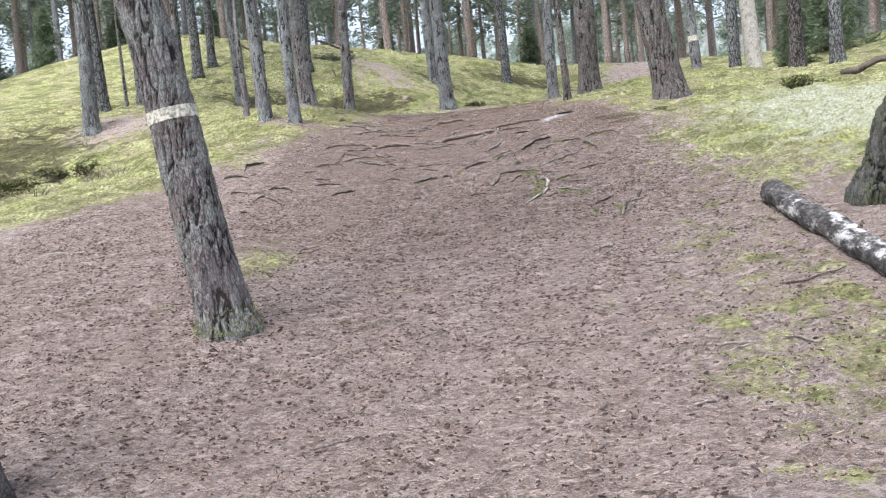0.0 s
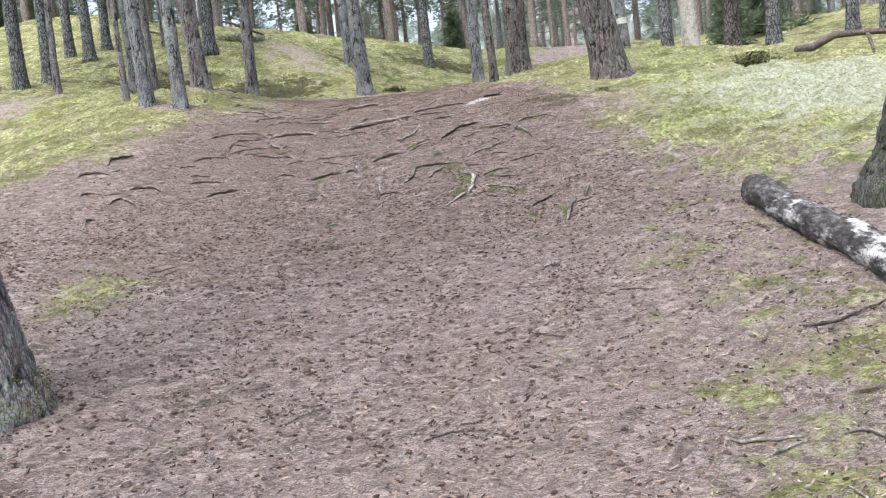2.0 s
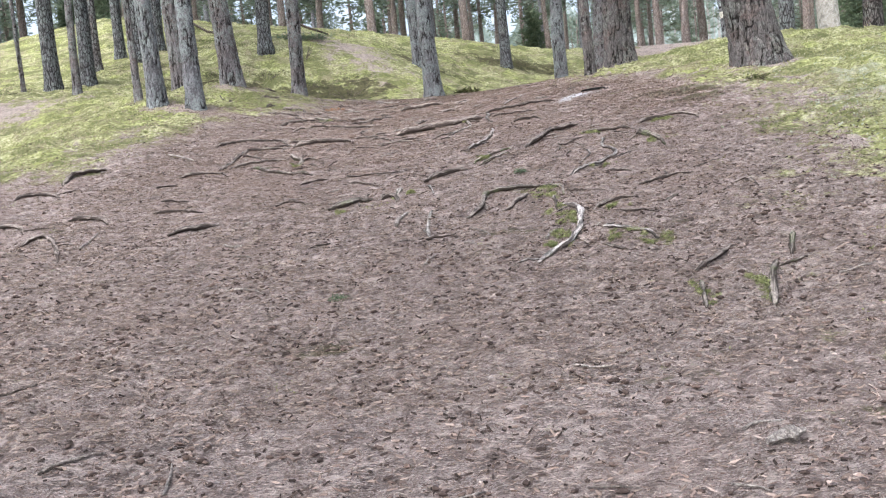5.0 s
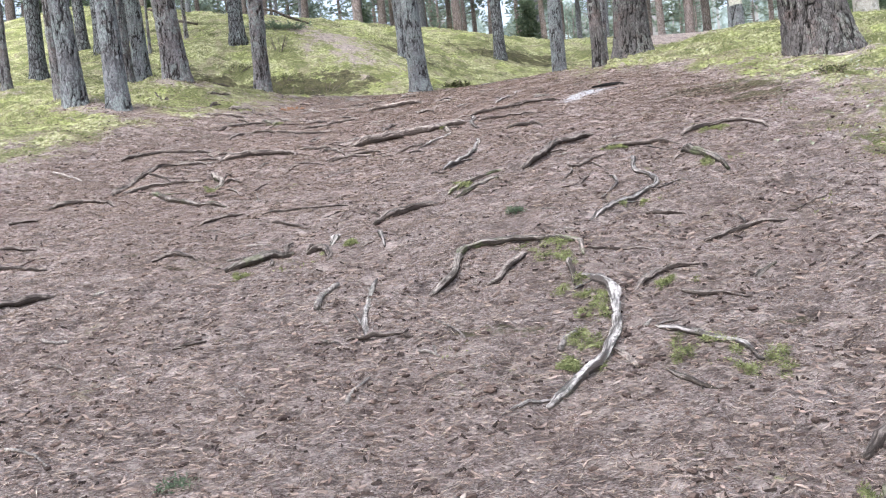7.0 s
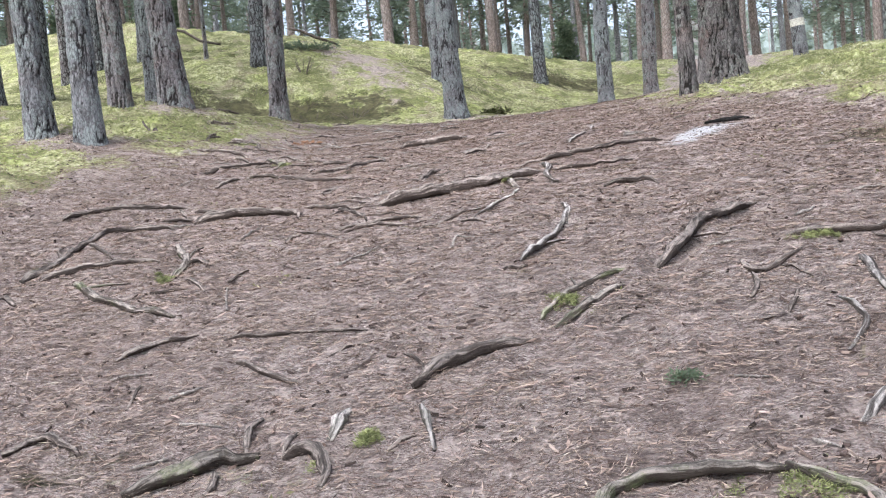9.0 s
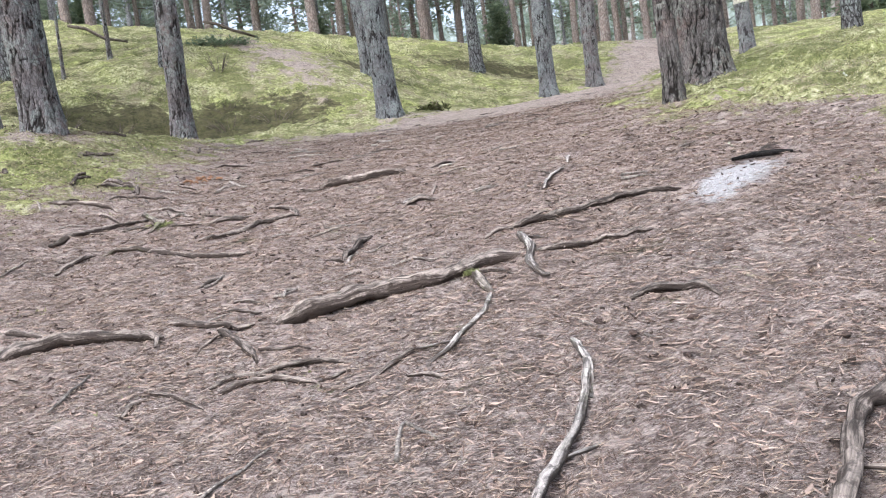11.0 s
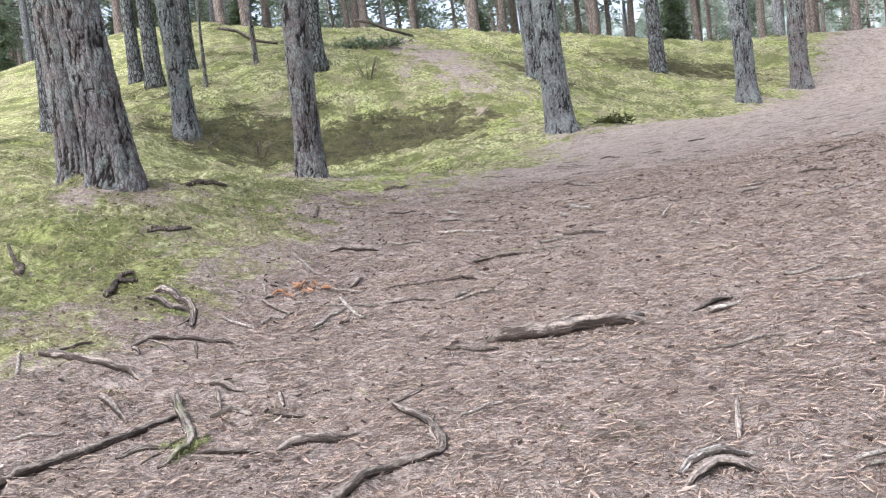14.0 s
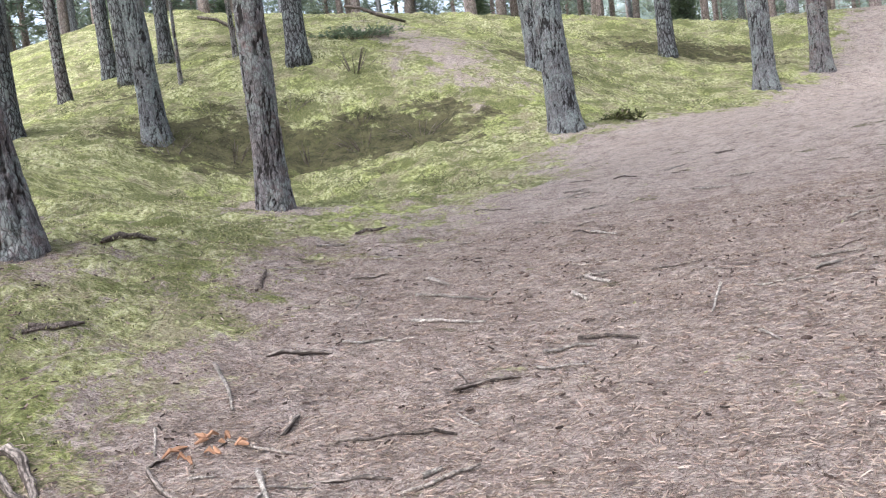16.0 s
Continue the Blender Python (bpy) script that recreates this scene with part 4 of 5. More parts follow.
# far forest on and behind the ridges, plus unseen pines added around and behind
FAR_TRUNKS = [trunk_mesh(0.26, 17.0, 50 + k, HAZED_BARK[(0, 1, 0)[k]], (0.0, 0.0), False, 0.2)[0] for k in range(3)]
rng = random.Random(11)
spots = []


def free(x, y, gap):
    return all((x - a) ** 2 + (y - b) ** 2 > gap * gap for a, b in spots)


def far_pine(x, y):
    tree = new("pine_tree")
    tree.matrix_basis = pose(x, y, gz(x, y), 0, 0, rng.uniform(0, 360)) @ Matrix.Scale(rng.uniform(0.8, 1.15), 4)
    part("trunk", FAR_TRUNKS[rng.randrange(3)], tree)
    limb, needles = (CROWNS + LOW_CROWNS)[rng.randrange(7)]
    tagged(part("branchwork", limb, tree), kind="stuff")
    part("crown", needles, tree)
    tagged(tree, "tall slender pine of the far wood and the added unseen surround", "tree", "pines of the far wood")


for _ in range(4000):
    if len(spots) >= 235:
        break
    y = 52 + 75 * rng.random() ** 1.2
    x = rng.uniform(-0.62, 0.72) * (y + 8)
    if y < 56 and -9 < x < 14:
        continue
    if free(x, y, 1.5 + 0.014 * y):
        spots.append((x, y))
        far_pine(x, y)
# added pines, mostly out of view, closing off light from the sides and behind
for _ in range(400):
    x, y = rng.uniform(-40, 42), rng.uniform(-28, 50)
    if (y > 0 and abs(x) < 17 + 0.25 * y) or (abs(x) < 4 and y > -4) or len(spots) > 275:
        continue
    if free(x, y, 4.5):
        spots.append((x, y))
        far_pine(x, y)

# the wood goes on beyond sight: a sheet painted with haze, trunks and crowns
m = Mat("painted_hazy_wood", 1.0, 0.0)
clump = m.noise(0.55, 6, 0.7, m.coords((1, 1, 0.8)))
# palest tone paints bright sky gaps between the crowns
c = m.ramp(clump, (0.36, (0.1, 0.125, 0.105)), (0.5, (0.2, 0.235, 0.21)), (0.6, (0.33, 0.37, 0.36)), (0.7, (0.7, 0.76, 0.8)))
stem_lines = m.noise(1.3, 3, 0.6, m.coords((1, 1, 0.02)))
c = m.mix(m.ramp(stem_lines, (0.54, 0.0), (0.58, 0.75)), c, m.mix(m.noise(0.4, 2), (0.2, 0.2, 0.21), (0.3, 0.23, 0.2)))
# a faint glow, though no lamp, lifts the painted haze
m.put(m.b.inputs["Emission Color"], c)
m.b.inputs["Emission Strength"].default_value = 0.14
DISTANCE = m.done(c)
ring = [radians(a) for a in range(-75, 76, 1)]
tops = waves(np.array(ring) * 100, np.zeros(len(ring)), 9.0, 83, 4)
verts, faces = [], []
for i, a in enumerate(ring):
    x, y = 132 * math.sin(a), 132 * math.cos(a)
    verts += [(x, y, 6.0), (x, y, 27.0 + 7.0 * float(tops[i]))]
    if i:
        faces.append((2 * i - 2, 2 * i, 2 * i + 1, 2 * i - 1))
tagged(new("backdrop", quad_mesh("backdrop", verts, faces, DISTANCE)), "faintly glowing backdrop painted with hazy grey-green distant pine wood", "backdrop", kind="structure")

# dark young spruces in the far wood
SPRUCE_TOP = crown_meshes(77, 6.0, 0.04, 1.7, 420, 12, SPRUCE, 0.35, True)
SPRUCE_TRUNK = quad_mesh("trunk", *tube([(0, 0, -0.2), (0, 0, 2), (0, 0, 6)], [0.1, 0.07, 0.02], 8), BRANCHWOOD)
for x, y, s in ((-21, 52, 0.6), (-27, 54, 0.8), (-1, 70, 0.9), (11, 72, 1.0), (23, 44, 1.1), (26, 52, 1.3), (15.6, 33.5, 0.55), (-20, 62, 0.9), (30, 60, 1.2), (-28, 58, 1.3), (-24, 47, 0.8), (-16.5, 57, 0.8), (-31, 50, 1.1), (-13.5, 63, 0.9)):
    tree = new("spruce_tree")
    tree.matrix_basis = pose(x, y, gz(x, y), 0, 0, 40 * x) @ Matrix.Scale(s, 4)
    part("trunk", SPRUCE_TRUNK, tree)
    tagged(part("branchwork", SPRUCE_TOP[0], tree), kind="stuff")
    part("crown", SPRUCE_TOP[1], tree)
    tagged(tree, "dark green young spruce in the far wood", "tree", "young spruces")

# ---- the broken snag and the fallen birch log ----
snag = new("snag")
sx, sy = 5.25, 9.5
snag.location = (sx, sy, gz(sx, sy))
pts = [(0, 0, -0.2), (0.0, 0, 0.0), (0.05, 0, 0.15), (0.12, 0, 0.4), (0.18, 0, 0.65), (0.27, 0, 0.88), (0.46, 0, 1.15), (0.61, 0, 1.4), (0.71, 0, 1.64)]
dense, rad = [], []
widths = (0.32, 0.31, 0.27, 0.225, 0.215, 0.205, 0.195, 0.18, 0.165)
for i in range(len(pts) - 1):
    for u in np.linspace(0, 1, 7, endpoint=False):
        dense.append(tuple(a + (b - a) * u for a, b in zip(pts[i], pts[i + 1])))
        rad.append(widths[i] + (widths[i + 1] - widths[i]) * u)
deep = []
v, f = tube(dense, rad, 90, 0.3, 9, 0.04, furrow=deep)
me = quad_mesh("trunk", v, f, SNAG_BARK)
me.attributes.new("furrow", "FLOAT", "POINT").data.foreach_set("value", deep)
part("trunk", me, snag)
pieces = []
rs = random.Random(5)
for k in range(34):
    a, q = rs.uniform(0, 6.28), rs.uniform(0.03, 0.14)
    b = (0.67 + q * math.cos(a), q * math.sin(a), 1.48)
    t = (b[0] + rs.uniform(-0.02, 0.05), b[1] + rs.uniform(-0.03, 0.03), 1.64 + rs.uniform(0.0, 0.12) + 0.14 * max(0.0, math.cos(a)))
    pieces.append(tube([b, tuple((i + j) / 2 for i, j in zip(b, t)), t], [0.035, 0.026, 0.006], 5))
part("broken_top", quad_mesh("broken_top", *joined(pieces), ROTTEN, False), snag, "splintered rotten red wood")
tagged(snag, "leaning broken snag with thick flaking bark and rotten top", "tree stump")

log = new("fallen_log")
line = [(4.42, 10.35), (4.36, 9.7), (4.3, 9.0), (4.26, 8.3), (4.2, 7.7), (4.08, 7.0), (3.95, 6.3)]
pts, rad = [], []
for i in range(len(line) - 1):
    for u in np.linspace(0, 1, 10, endpoint=False):
        x, y = (a + (b - a) * u for a, b in zip(line[i], line[i + 1]))
        r = 0.148 - 0.004 * i + 0.008 * math.sin(3.1 * y)
        pts.append((x, y, gz(x, y) + r * 0.72))
        rad.append(r)
v, f = tube(pts, rad, 36, 0.10, 2)
part("bark", quad_mesh("bark", v, f, BIRCH), log)
v, f = tube([(4.425, 10.38, pts[0][2]), (4.422, 10.352, pts[0][2])], [0.115, 0.135], 24, 0.12, 2)
part("cut_end", quad_mesh("cut_end", v, f, DARKWOOD), log, "dark weathered end")
v, f = tube([(4.27, 8.1, gz(4.27, 8.1) + 0.18), (4.31, 8.06, gz(4.27, 8.1) + 0.29)], [0.03, 0.014], 8, 0.3, 3)
part("branch_stub", quad_mesh("branch_stub", v, f, DARKWOOD), log)
tagged(log, "fallen birch log with peeling white bark and moss patches", "log")

# the crooked fallen branch on the crest of the lichen bank
branch = new("fallen_branch")
bz = [(9.75, 18.7, 0.05), (10.1, 18.75, 0.16), (10.5, 18.6, 0.3), (11.0, 18.3, 0.36), (11.6, 18.0, 0.38), (12.4, 17.6, 0.3), (13.2, 17.2, 0.12)]
v, f = tube([(x, y, gz(x, y) + h) for x, y, h in bz], [0.085, 0.08, 0.075, 0.06, 0.055, 0.05, 0.03], 12, 0.2, 6)
part("stem", quad_mesh("stem", v, f, BRANCHWOOD), branch)
v, f = tube([(11.0, 18.3, gz(11, 18.3) + 0.36), (10.9, 18.0, gz(10.9, 18) + 0.12), (10.8, 17.8, gz(10.8, 17.8) + 0.02)], [0.04, 0.03, 0.02], 7)
part("side_branch", quad_mesh("side_branch", v, f, BRANCHWOOD), branch)
tagged(branch, "crooked grey fallen branch lying on the lichen bank", "branch")


# ---- roots across the path ----
def root_tube(line, r, wob, seed, lift):
    """A bent, uneven root along line that dips into the soil at both ends."""
    n = len(line)
    path, rad, spots_at = [], [], []
    sx, sy, tx, ty = 0.0, 0.0, 0.0, 0.0
    for i, p in enumerate(line):
        if i % 4 == 0:
            tx, ty = wob.uniform(-1, 1) * 0.009, wob.uniform(-1, 1) * 0.009
        sx, sy = sx + (tx - sx) * 0.3, sy + (ty - sy) * 0.3
        u = i / max(1, n - 1)
        end = min(1.0, min(u, 1 - u) * (n - 1) * 0.03 / (0.06 + 1.6 * r))
        rr = r * (0.5 + 0.5 * end) * (1.1 - 0.25 * u)
        x, y = p.x + sx, p.y + sy
        spots_at.append((x, y, rr * (lift * end - 0.65 * (1 - end))))
        rad.append(rr)
    x, y, up = np.array(spots_at).T
    bed = np.maximum(ground(x, y), 0.5 * (ground(x, y - 0.09) + ground(x, y + 0.12)))
    path = [tuple(p) for p in np.stack([x, y, bed + up], 1).tolist()]
    v, f = tube(path, rad, 16, 0.4, seed, ridges=0.42)
    me = quad_mesh("root", v, f, ROOT_BARK)
    # higher towards the top: wear above and painted shade on the underside
    worn_lit, lane, way = [], [], 0.0
    for i, (p, rr) in enumerate(zip(path, rad)):
        way += math.dist(p, path[i - 1]) if i else 0.0
        for k in range(16):
            q = v[16 * i + k]
            worn_lit.append(max(0.0, 0.5 + 0.6 * (q[2] - p[2]) / rr))
            lane += [rr * math.cos(math.pi * k / 8), rr * math.sin(math.pi * k / 8), 0.09 * way + seed]
    me.attributes.new("worn_lit", "FLOAT", "POINT").data.foreach_set("value", worn_lit)
    me.attributes.new("lane", "FLOAT_VECTOR", "POINT").data.foreach_set("vector", lane)
    return me


for k, (pts, r, mossy, pale) in enumerate(ROOTS):
    line = smooth_line(pts, 0.03)
    wob = random.Random(k)
    label = "worn exposed pine root with green moss along its side" if mossy else "worn grey-brown exposed pine root crossing the needle litter"
    thing = tagged(new("root"), label, "root", "pine roots across the path")
    if pale:
        label = "bleached grey exposed pine root worn smooth by feet"
    bark = ROOT_BARK_MOSSY if mossy else ROOT_BARK_PALE if pale else ROOT_BARK
    me = root_tube(line, r * 1.1, wob, k, wob.uniform(0.35, 0.7))
    me.materials[0] = bark
    part("stem", me, thing)
    for _ in range(len(line) // 16):
        i = wob.randrange(len(line))
        a = wob.choice((-1, 1)) * wob.uniform(0.5, 1.3) + math.atan2(line[-1].y - line[0].y, line[-1].x - line[0].x)
        ln = wob.uniform(0.1, 0.3)
        p, q = line[i], line[i] + Vector((math.cos(a), math.sin(a))) * ln
        mid = (p + q) / 2 + Vector((wob.uniform(-1, 1), wob.uniform(-1, 1))) * ln * 0.2
        fork = root_tube(smooth_line([tuple(p), tuple(mid), tuple(q)], 0.03), max(0.007, r * wob.uniform(0.3, 0.5)), wob, k + 0.5, 0.6)
        fork.materials[0] = bark
        part("rootlet", fork, thing)

# the short dark log lying on the path
x0, y0, x1, y1 = 0.72, 21.31, 1.46, 21.2
line = smooth_line([(x0, y0), (0.95, 21.24), (1.2, 21.24), (x1, y1)], 0.03)
stem = root_tube(line, 0.036, random.Random(4), 21, 0.9)
tagged(new("stick", stem), "dark weathered root piece lying flat on the litter", "stick")



def debris(x, y, count, spread, material, name, label, category, size=1.0):
    """A small heap of bark or wood chips."""
    r = random.Random(int(100 * x + y))
    heap = new(name)
    heap.location = (x, y, gz(x, y))
    for _ in range(count):
        a, d = r.uniform(0, 6.28), spread * math.sqrt(r.random())
        px, py, an, ln = x + d * math.cos(a) * 1.6, y + d * math.sin(a), r.uniform(0, 3.14), size * r.uniform(0.04, 0.13)
        z = gz(px, py) + r.uniform(0.006, 0.03) - heap.location.z
        px, py = px - x, py - y
        chip = tube([(px - ln * math.cos(an), py - ln * math.sin(an), z), (px, py, z + r.uniform(0, 0.03)), (px + ln * math.cos(an), py + ln * math.sin(an), z + r.uniform(-0.01, 0.02))], [0.014 * size, 0.034 * size, 0.01 * size], 5, 0.3, r.random())
        part("bark_chip", quad_mesh("bark_chip", *chip, material, False), heap)
    return tagged(heap, label, category)


debris(-0.5, 22.42, 16, 0.11, ORANGE, "bark_heap", "heap of fresh orange bark chips on the litter", "bark", 0.36)
debris(2.15, 9.77, 2, 0.05, DEADWOOD, "bark_piece", "flat grey piece of bark on the litter", "bark")


def stick(x, y, angle, length, r, material=DEADWOOD, label="pale bare twig lying on the needle litter"):
    k = random.Random(int(1000 * x + 77 * y))
    bend = k.uniform(-0.25, 0.25) * length
    pts = []
    for u in np.linspace(-0.5, 0.5, 7):
        px = x + length * u * math.cos(angle) - bend * (0.25 - u * u) * math.sin(angle)
        py = y + length * u * math.sin(angle) + bend * (0.25 - u * u) * math.cos(angle)
        pts.append((px, py, gz(px, py) + r * 0.9 + 0.004))
    v, f = tube(pts, [r * (1.1 - 0.5 * abs(u)) for u in np.linspace(-0.6, 1, 7)], 6, 0.2, x)
    return tagged(new("twig", quad_mesh("twig", v, f, material)), label, "twig", "twigs on the path")


stick(-2.2, 25.4, 0.15, 0.42, 0.028, DARKWOOD, "short mossy dead branch lying in the moss")
stick(-0.45, 26.5, 0.1, 0.3, 0.016, DARKWOOD, "dark broken branch lying in the moss")
stick(2.32, 6.3, -0.35, 0.34, 0.011)
stick(2.76, 6.1, -0.5, 0.24, 0.01)
stick(1.12, 5.48, 1.0, 0.14, 0.012)
stick(3.55, 7.55, 0.2, 0.7, 0.01, DARKWOOD, "dark thin twig on patchy moss")

def fallen_stick(pts, r, material=DEADWOOD):
    """A loose stick that lies along pts."""
    line = smooth_line(pts, 0.04)
    n = len(line)
    path = [(p.x, p.y, gz(p.x, p.y) + 0.75 * r + 0.003) for p in line]
    v, f = tube(path, [r * (1.0 - 0.45 * i / (n - 1)) for i in range(n)], 8, 0.35, r * 900 + n)
    dark = material is DARKWOOD
    label = "dark weathered branch piece lying in the moss" if dark else "bare grey-brown stick lying on the needle litter"
    tagged(new("stick", quad_mesh("stick", v, f, material)), label, "stick", "sticks on the path")


fallen_stick([(1.83, 9.23), (1.90, 9.20), (1.96, 9.17)], 0.009)
fallen_stick([(1.26, 9.29), (1.34, 9.35)], 0.006)
fallen_stick([(0.88, 9.43), (0.88, 9.54)], 0.006)
fallen_stick([(1.87, 9.54), (1.99, 9.47)], 0.006)
fallen_stick([(2.06, 9.90), (2.15, 9.92), (2.24, 9.92)], 0.007)
fallen_stick([(1.54, 10.72), (1.70, 10.63)], 0.008)
fallen_stick([(-0.54, 12.53), (-0.39, 12.46), (-0.24, 12.32)], 0.008)
fallen_stick([(0.86, 12.50), (0.90, 12.63), (0.95, 12.70)], 0.009)
fallen_stick([(0.38, 12.76), (0.43, 12.68)], 0.005)
fallen_stick([(2.13, 12.71), (2.17, 12.76)], 0.008)
fallen_stick([(1.75, 12.67), (1.79, 12.74), (1.85, 12.79)], 0.014)
fallen_stick([(1.16, 12.86), (1.21, 12.85), (1.25, 12.78)], 0.008)
fallen_stick([(1.23, 12.89), (1.24, 12.80)], 0.007)
fallen_stick([(1.23, 13.14), (1.31, 13.04), (1.35, 12.95), (1.37, 12.89)], 0.007)
fallen_stick([(-0.75, 13.54), (-0.59, 13.49)], 0.012)
fallen_stick([(0.66, 13.49), (0.68, 13.63), (0.76, 13.74)], 0.020)
fallen_stick([(-2.00, 13.76), (-1.98, 14.14)], 0.011)
fallen_stick([(2.05, 14.03), (2.11, 13.98)], 0.007)
fallen_stick([(-0.69, 14.12), (-0.63, 14.15)], 0.010)
fallen_stick([(1.98, 14.42), (2.07, 14.37)], 0.005)
fallen_stick([(0.03, 14.42), (0.14, 14.46)], 0.008)
fallen_stick([(0.11, 14.70), (0.27, 14.64)], 0.006)
fallen_stick([(0.01, 14.91), (0.12, 14.98)], 0.008)
fallen_stick([(0.01, 15.86), (-0.08, 16.26)], 0.007)
fallen_stick([(1.14, 16.37), (1.18, 16.59), (1.27, 16.41)], 0.009)
fallen_stick([(2.09, 16.82), (2.13, 16.76)], 0.005)
fallen_stick([(1.90, 17.01), (1.93, 16.96)], 0.008)
fallen_stick([(-2.28, 17.70), (-1.88, 17.32)], 0.013)
fallen_stick([(0.65, 18.15), (0.66, 18.23), (0.72, 18.24)], 0.011)
fallen_stick([(0.60, 18.18), (0.70, 18.23)], 0.007)
fallen_stick([(1.22, 18.40), (1.39, 18.32), (1.52, 18.29)], 0.006)
fallen_stick([(0.16, 18.68), (0.25, 18.80)], 0.010)
fallen_stick([(0.96, 18.65), (1.03, 18.94)], 0.011)
fallen_stick([(2.72, 19.05), (2.90, 18.98)], 0.011)
fallen_stick([(2.75, 19.15), (2.91, 19.10)], 0.009)
fallen_stick([(0.47, 19.61), (0.60, 19.54)], 0.008)
fallen_stick([(1.88, 19.74), (2.03, 19.70)], 0.009)
fallen_stick([(1.86, 19.77), (1.95, 19.77), (2.01, 19.80)], 0.008)
fallen_stick([(-1.22, 20.43), (-1.01, 20.47)], 0.008)
fallen_stick([(0.63, 20.46), (0.82, 20.54)], 0.007)
fallen_stick([(-1.56, 21.04), (-1.65, 21.23)], 0.010)
fallen_stick([(1.77, 21.28), (1.93, 21.31)], 0.015)
fallen_stick([(2.32, 21.34), (2.51, 21.27)], 0.011)
fallen_stick([(2.20, 21.55), (2.39, 21.56)], 0.010)
fallen_stick([(-0.26, 21.66), (-0.18, 21.80)], 0.006)
fallen_stick([(-0.25, 21.72), (-0.13, 22.07)], 0.010)
fallen_stick([(-0.57, 21.81), (-0.54, 21.94), (-0.48, 22.04)], 0.013)
fallen_stick([(-0.20, 22.20), (-0.09, 21.97), (0.01, 21.81)], 0.014)
fallen_stick([(0.50, 22.09), (0.58, 22.11)], 0.013)
fallen_stick([(-0.49, 22.17), (-0.38, 22.19)], 0.007)
fallen_stick([(-1.69, 22.28), (-1.71, 22.43), (-1.57, 22.42)], 0.022, DARKWOOD)
fallen_stick([(-1.69, 22.22), (-1.71, 22.49), (-1.64, 22.53)], 0.022, DARKWOOD)
fallen_stick([(-0.79, 22.55), (-0.75, 22.46), (-0.72, 22.37)], 0.008)
fallen_stick([(0.60, 22.60), (0.72, 22.45)], 0.007)
fallen_stick([(-2.35, 22.36), (-2.39, 22.50), (-2.63, 22.75)], 0.022, DARKWOOD)
fallen_stick([(2.04, 23.02), (2.09, 22.86)], 0.010)
fallen_stick([(0.97, 22.99), (1.22, 22.94)], 0.008)
fallen_stick([(-0.79, 23.34), (-0.61, 23.03), (-0.50, 22.77)], 0.013)
fallen_stick([(1.01, 23.18), (1.13, 23.24), (1.28, 23.21)], 0.010)
fallen_stick([(-1.92, 23.40), (-1.79, 23.50), (-1.69, 23.59)], 0.014, DARKWOOD)
fallen_stick([(-1.91, 23.45), (-1.66, 23.62)], 0.019, DARKWOOD)
fallen_stick([(-0.13, 23.61), (0.10, 23.64), (0.31, 23.61)], 0.008)
fallen_stick([(2.05, 23.87), (1.90, 23.39)], 0.010)
fallen_stick([(2.20, 23.73), (2.50, 23.65)], 0.008)
fallen_stick([(0.23, 23.94), (0.47, 23.82), (0.69, 23.77)], 0.012)
fallen_stick([(1.22, 24.11), (1.29, 23.95)], 0.015)
fallen_stick([(1.32, 24.39), (1.46, 24.21)], 0.016)
fallen_stick([(0.20, 24.44), (0.48, 24.31), (0.72, 24.20)], 0.013)
fallen_stick([(0.25, 24.79), (0.40, 24.64)], 0.015)
fallen_stick([(-0.93, 24.64), (-0.97, 24.96)], 0.022, DARKWOOD)
fallen_stick([(1.47, 25.76), (1.65, 25.55)], 0.013)
fallen_stick([(-0.85, 26.02), (-0.61, 26.06)], 0.012)
charred = new("charred_stick", quad_mesh("charred_stick", *tube([(3.36, 18.86, gz(3.36, 18.86) + 0.015), (3.5, 18.84, gz(3.5, 18.84) + 0.03), (3.62, 18.78, gz(3.62, 18.78) + 0.02), (3.7, 18.76, gz(3.7, 18.76) + 0.012)], [0.01, 0.017, 0.015, 0.007], 9, 0.5, 3), CHARRED))
tagged(charred, "charred black stick at the edge of the ash", "stick")
rs = random.Random(21)
for _ in range(90):
    y = rs.uniform(4.8, 27)
    x = rs.uniform(-3.2, 3.6) if y < 17 else rs.uniform(-1.6, 4.2)
    stick(x, y, rs.uniform(-0.7, 0.9) + (0 if rs.random() < 0.75 else 1.4), rs.uniform(0.1, 0.36), rs.uniform(0.004, 0.009), (DEADWOOD, ROOT, DEADWOOD, ROOT, DARKWOOD)[rs.randrange(5)], "thin bare twig lying on the needle litter")
for _ in range(40):
    y = rs.uniform(20.5, 30)
    x = rs.uniform(-0.9 + 0.22 * (y - 21), 4.4 + 0.25 * (y - 24))
    stick(x, y, rs.uniform(-0.6, 0.6), rs.uniform(0.12, 0.4), rs.uniform(0.005, 0.011), (DEADWOOD, ROOT, DARKWOOD)[rs.randrange(3)], "thin bare twig lying on the needle litter")

# fallen branches along the crest of the mossy hill
for line in (((-9.2, 46.4, 0.9), (-8.6, 46.5, 0.7), (-8.0, 46.5, 0.4), (-7.2, 46.6, 0.1)), ((-4.6, 48.0, 0.55), (-4.1, 48.0, 0.5), (-3.5, 48.0, 0.25), (-2.6, 48.2, 0.05))):
    v, f = tube([(x, y, gz(x, y) + h) for x, y, h in line], [0.05, 0.055, 0.06, 0.04], 8, 0.3, line[0][0])
    tagged(new("fallen_branch", quad_mesh("fallen_branch", v, f, BRANCHWOOD)), "bare crooked branch fallen along the hill crest", "branch")

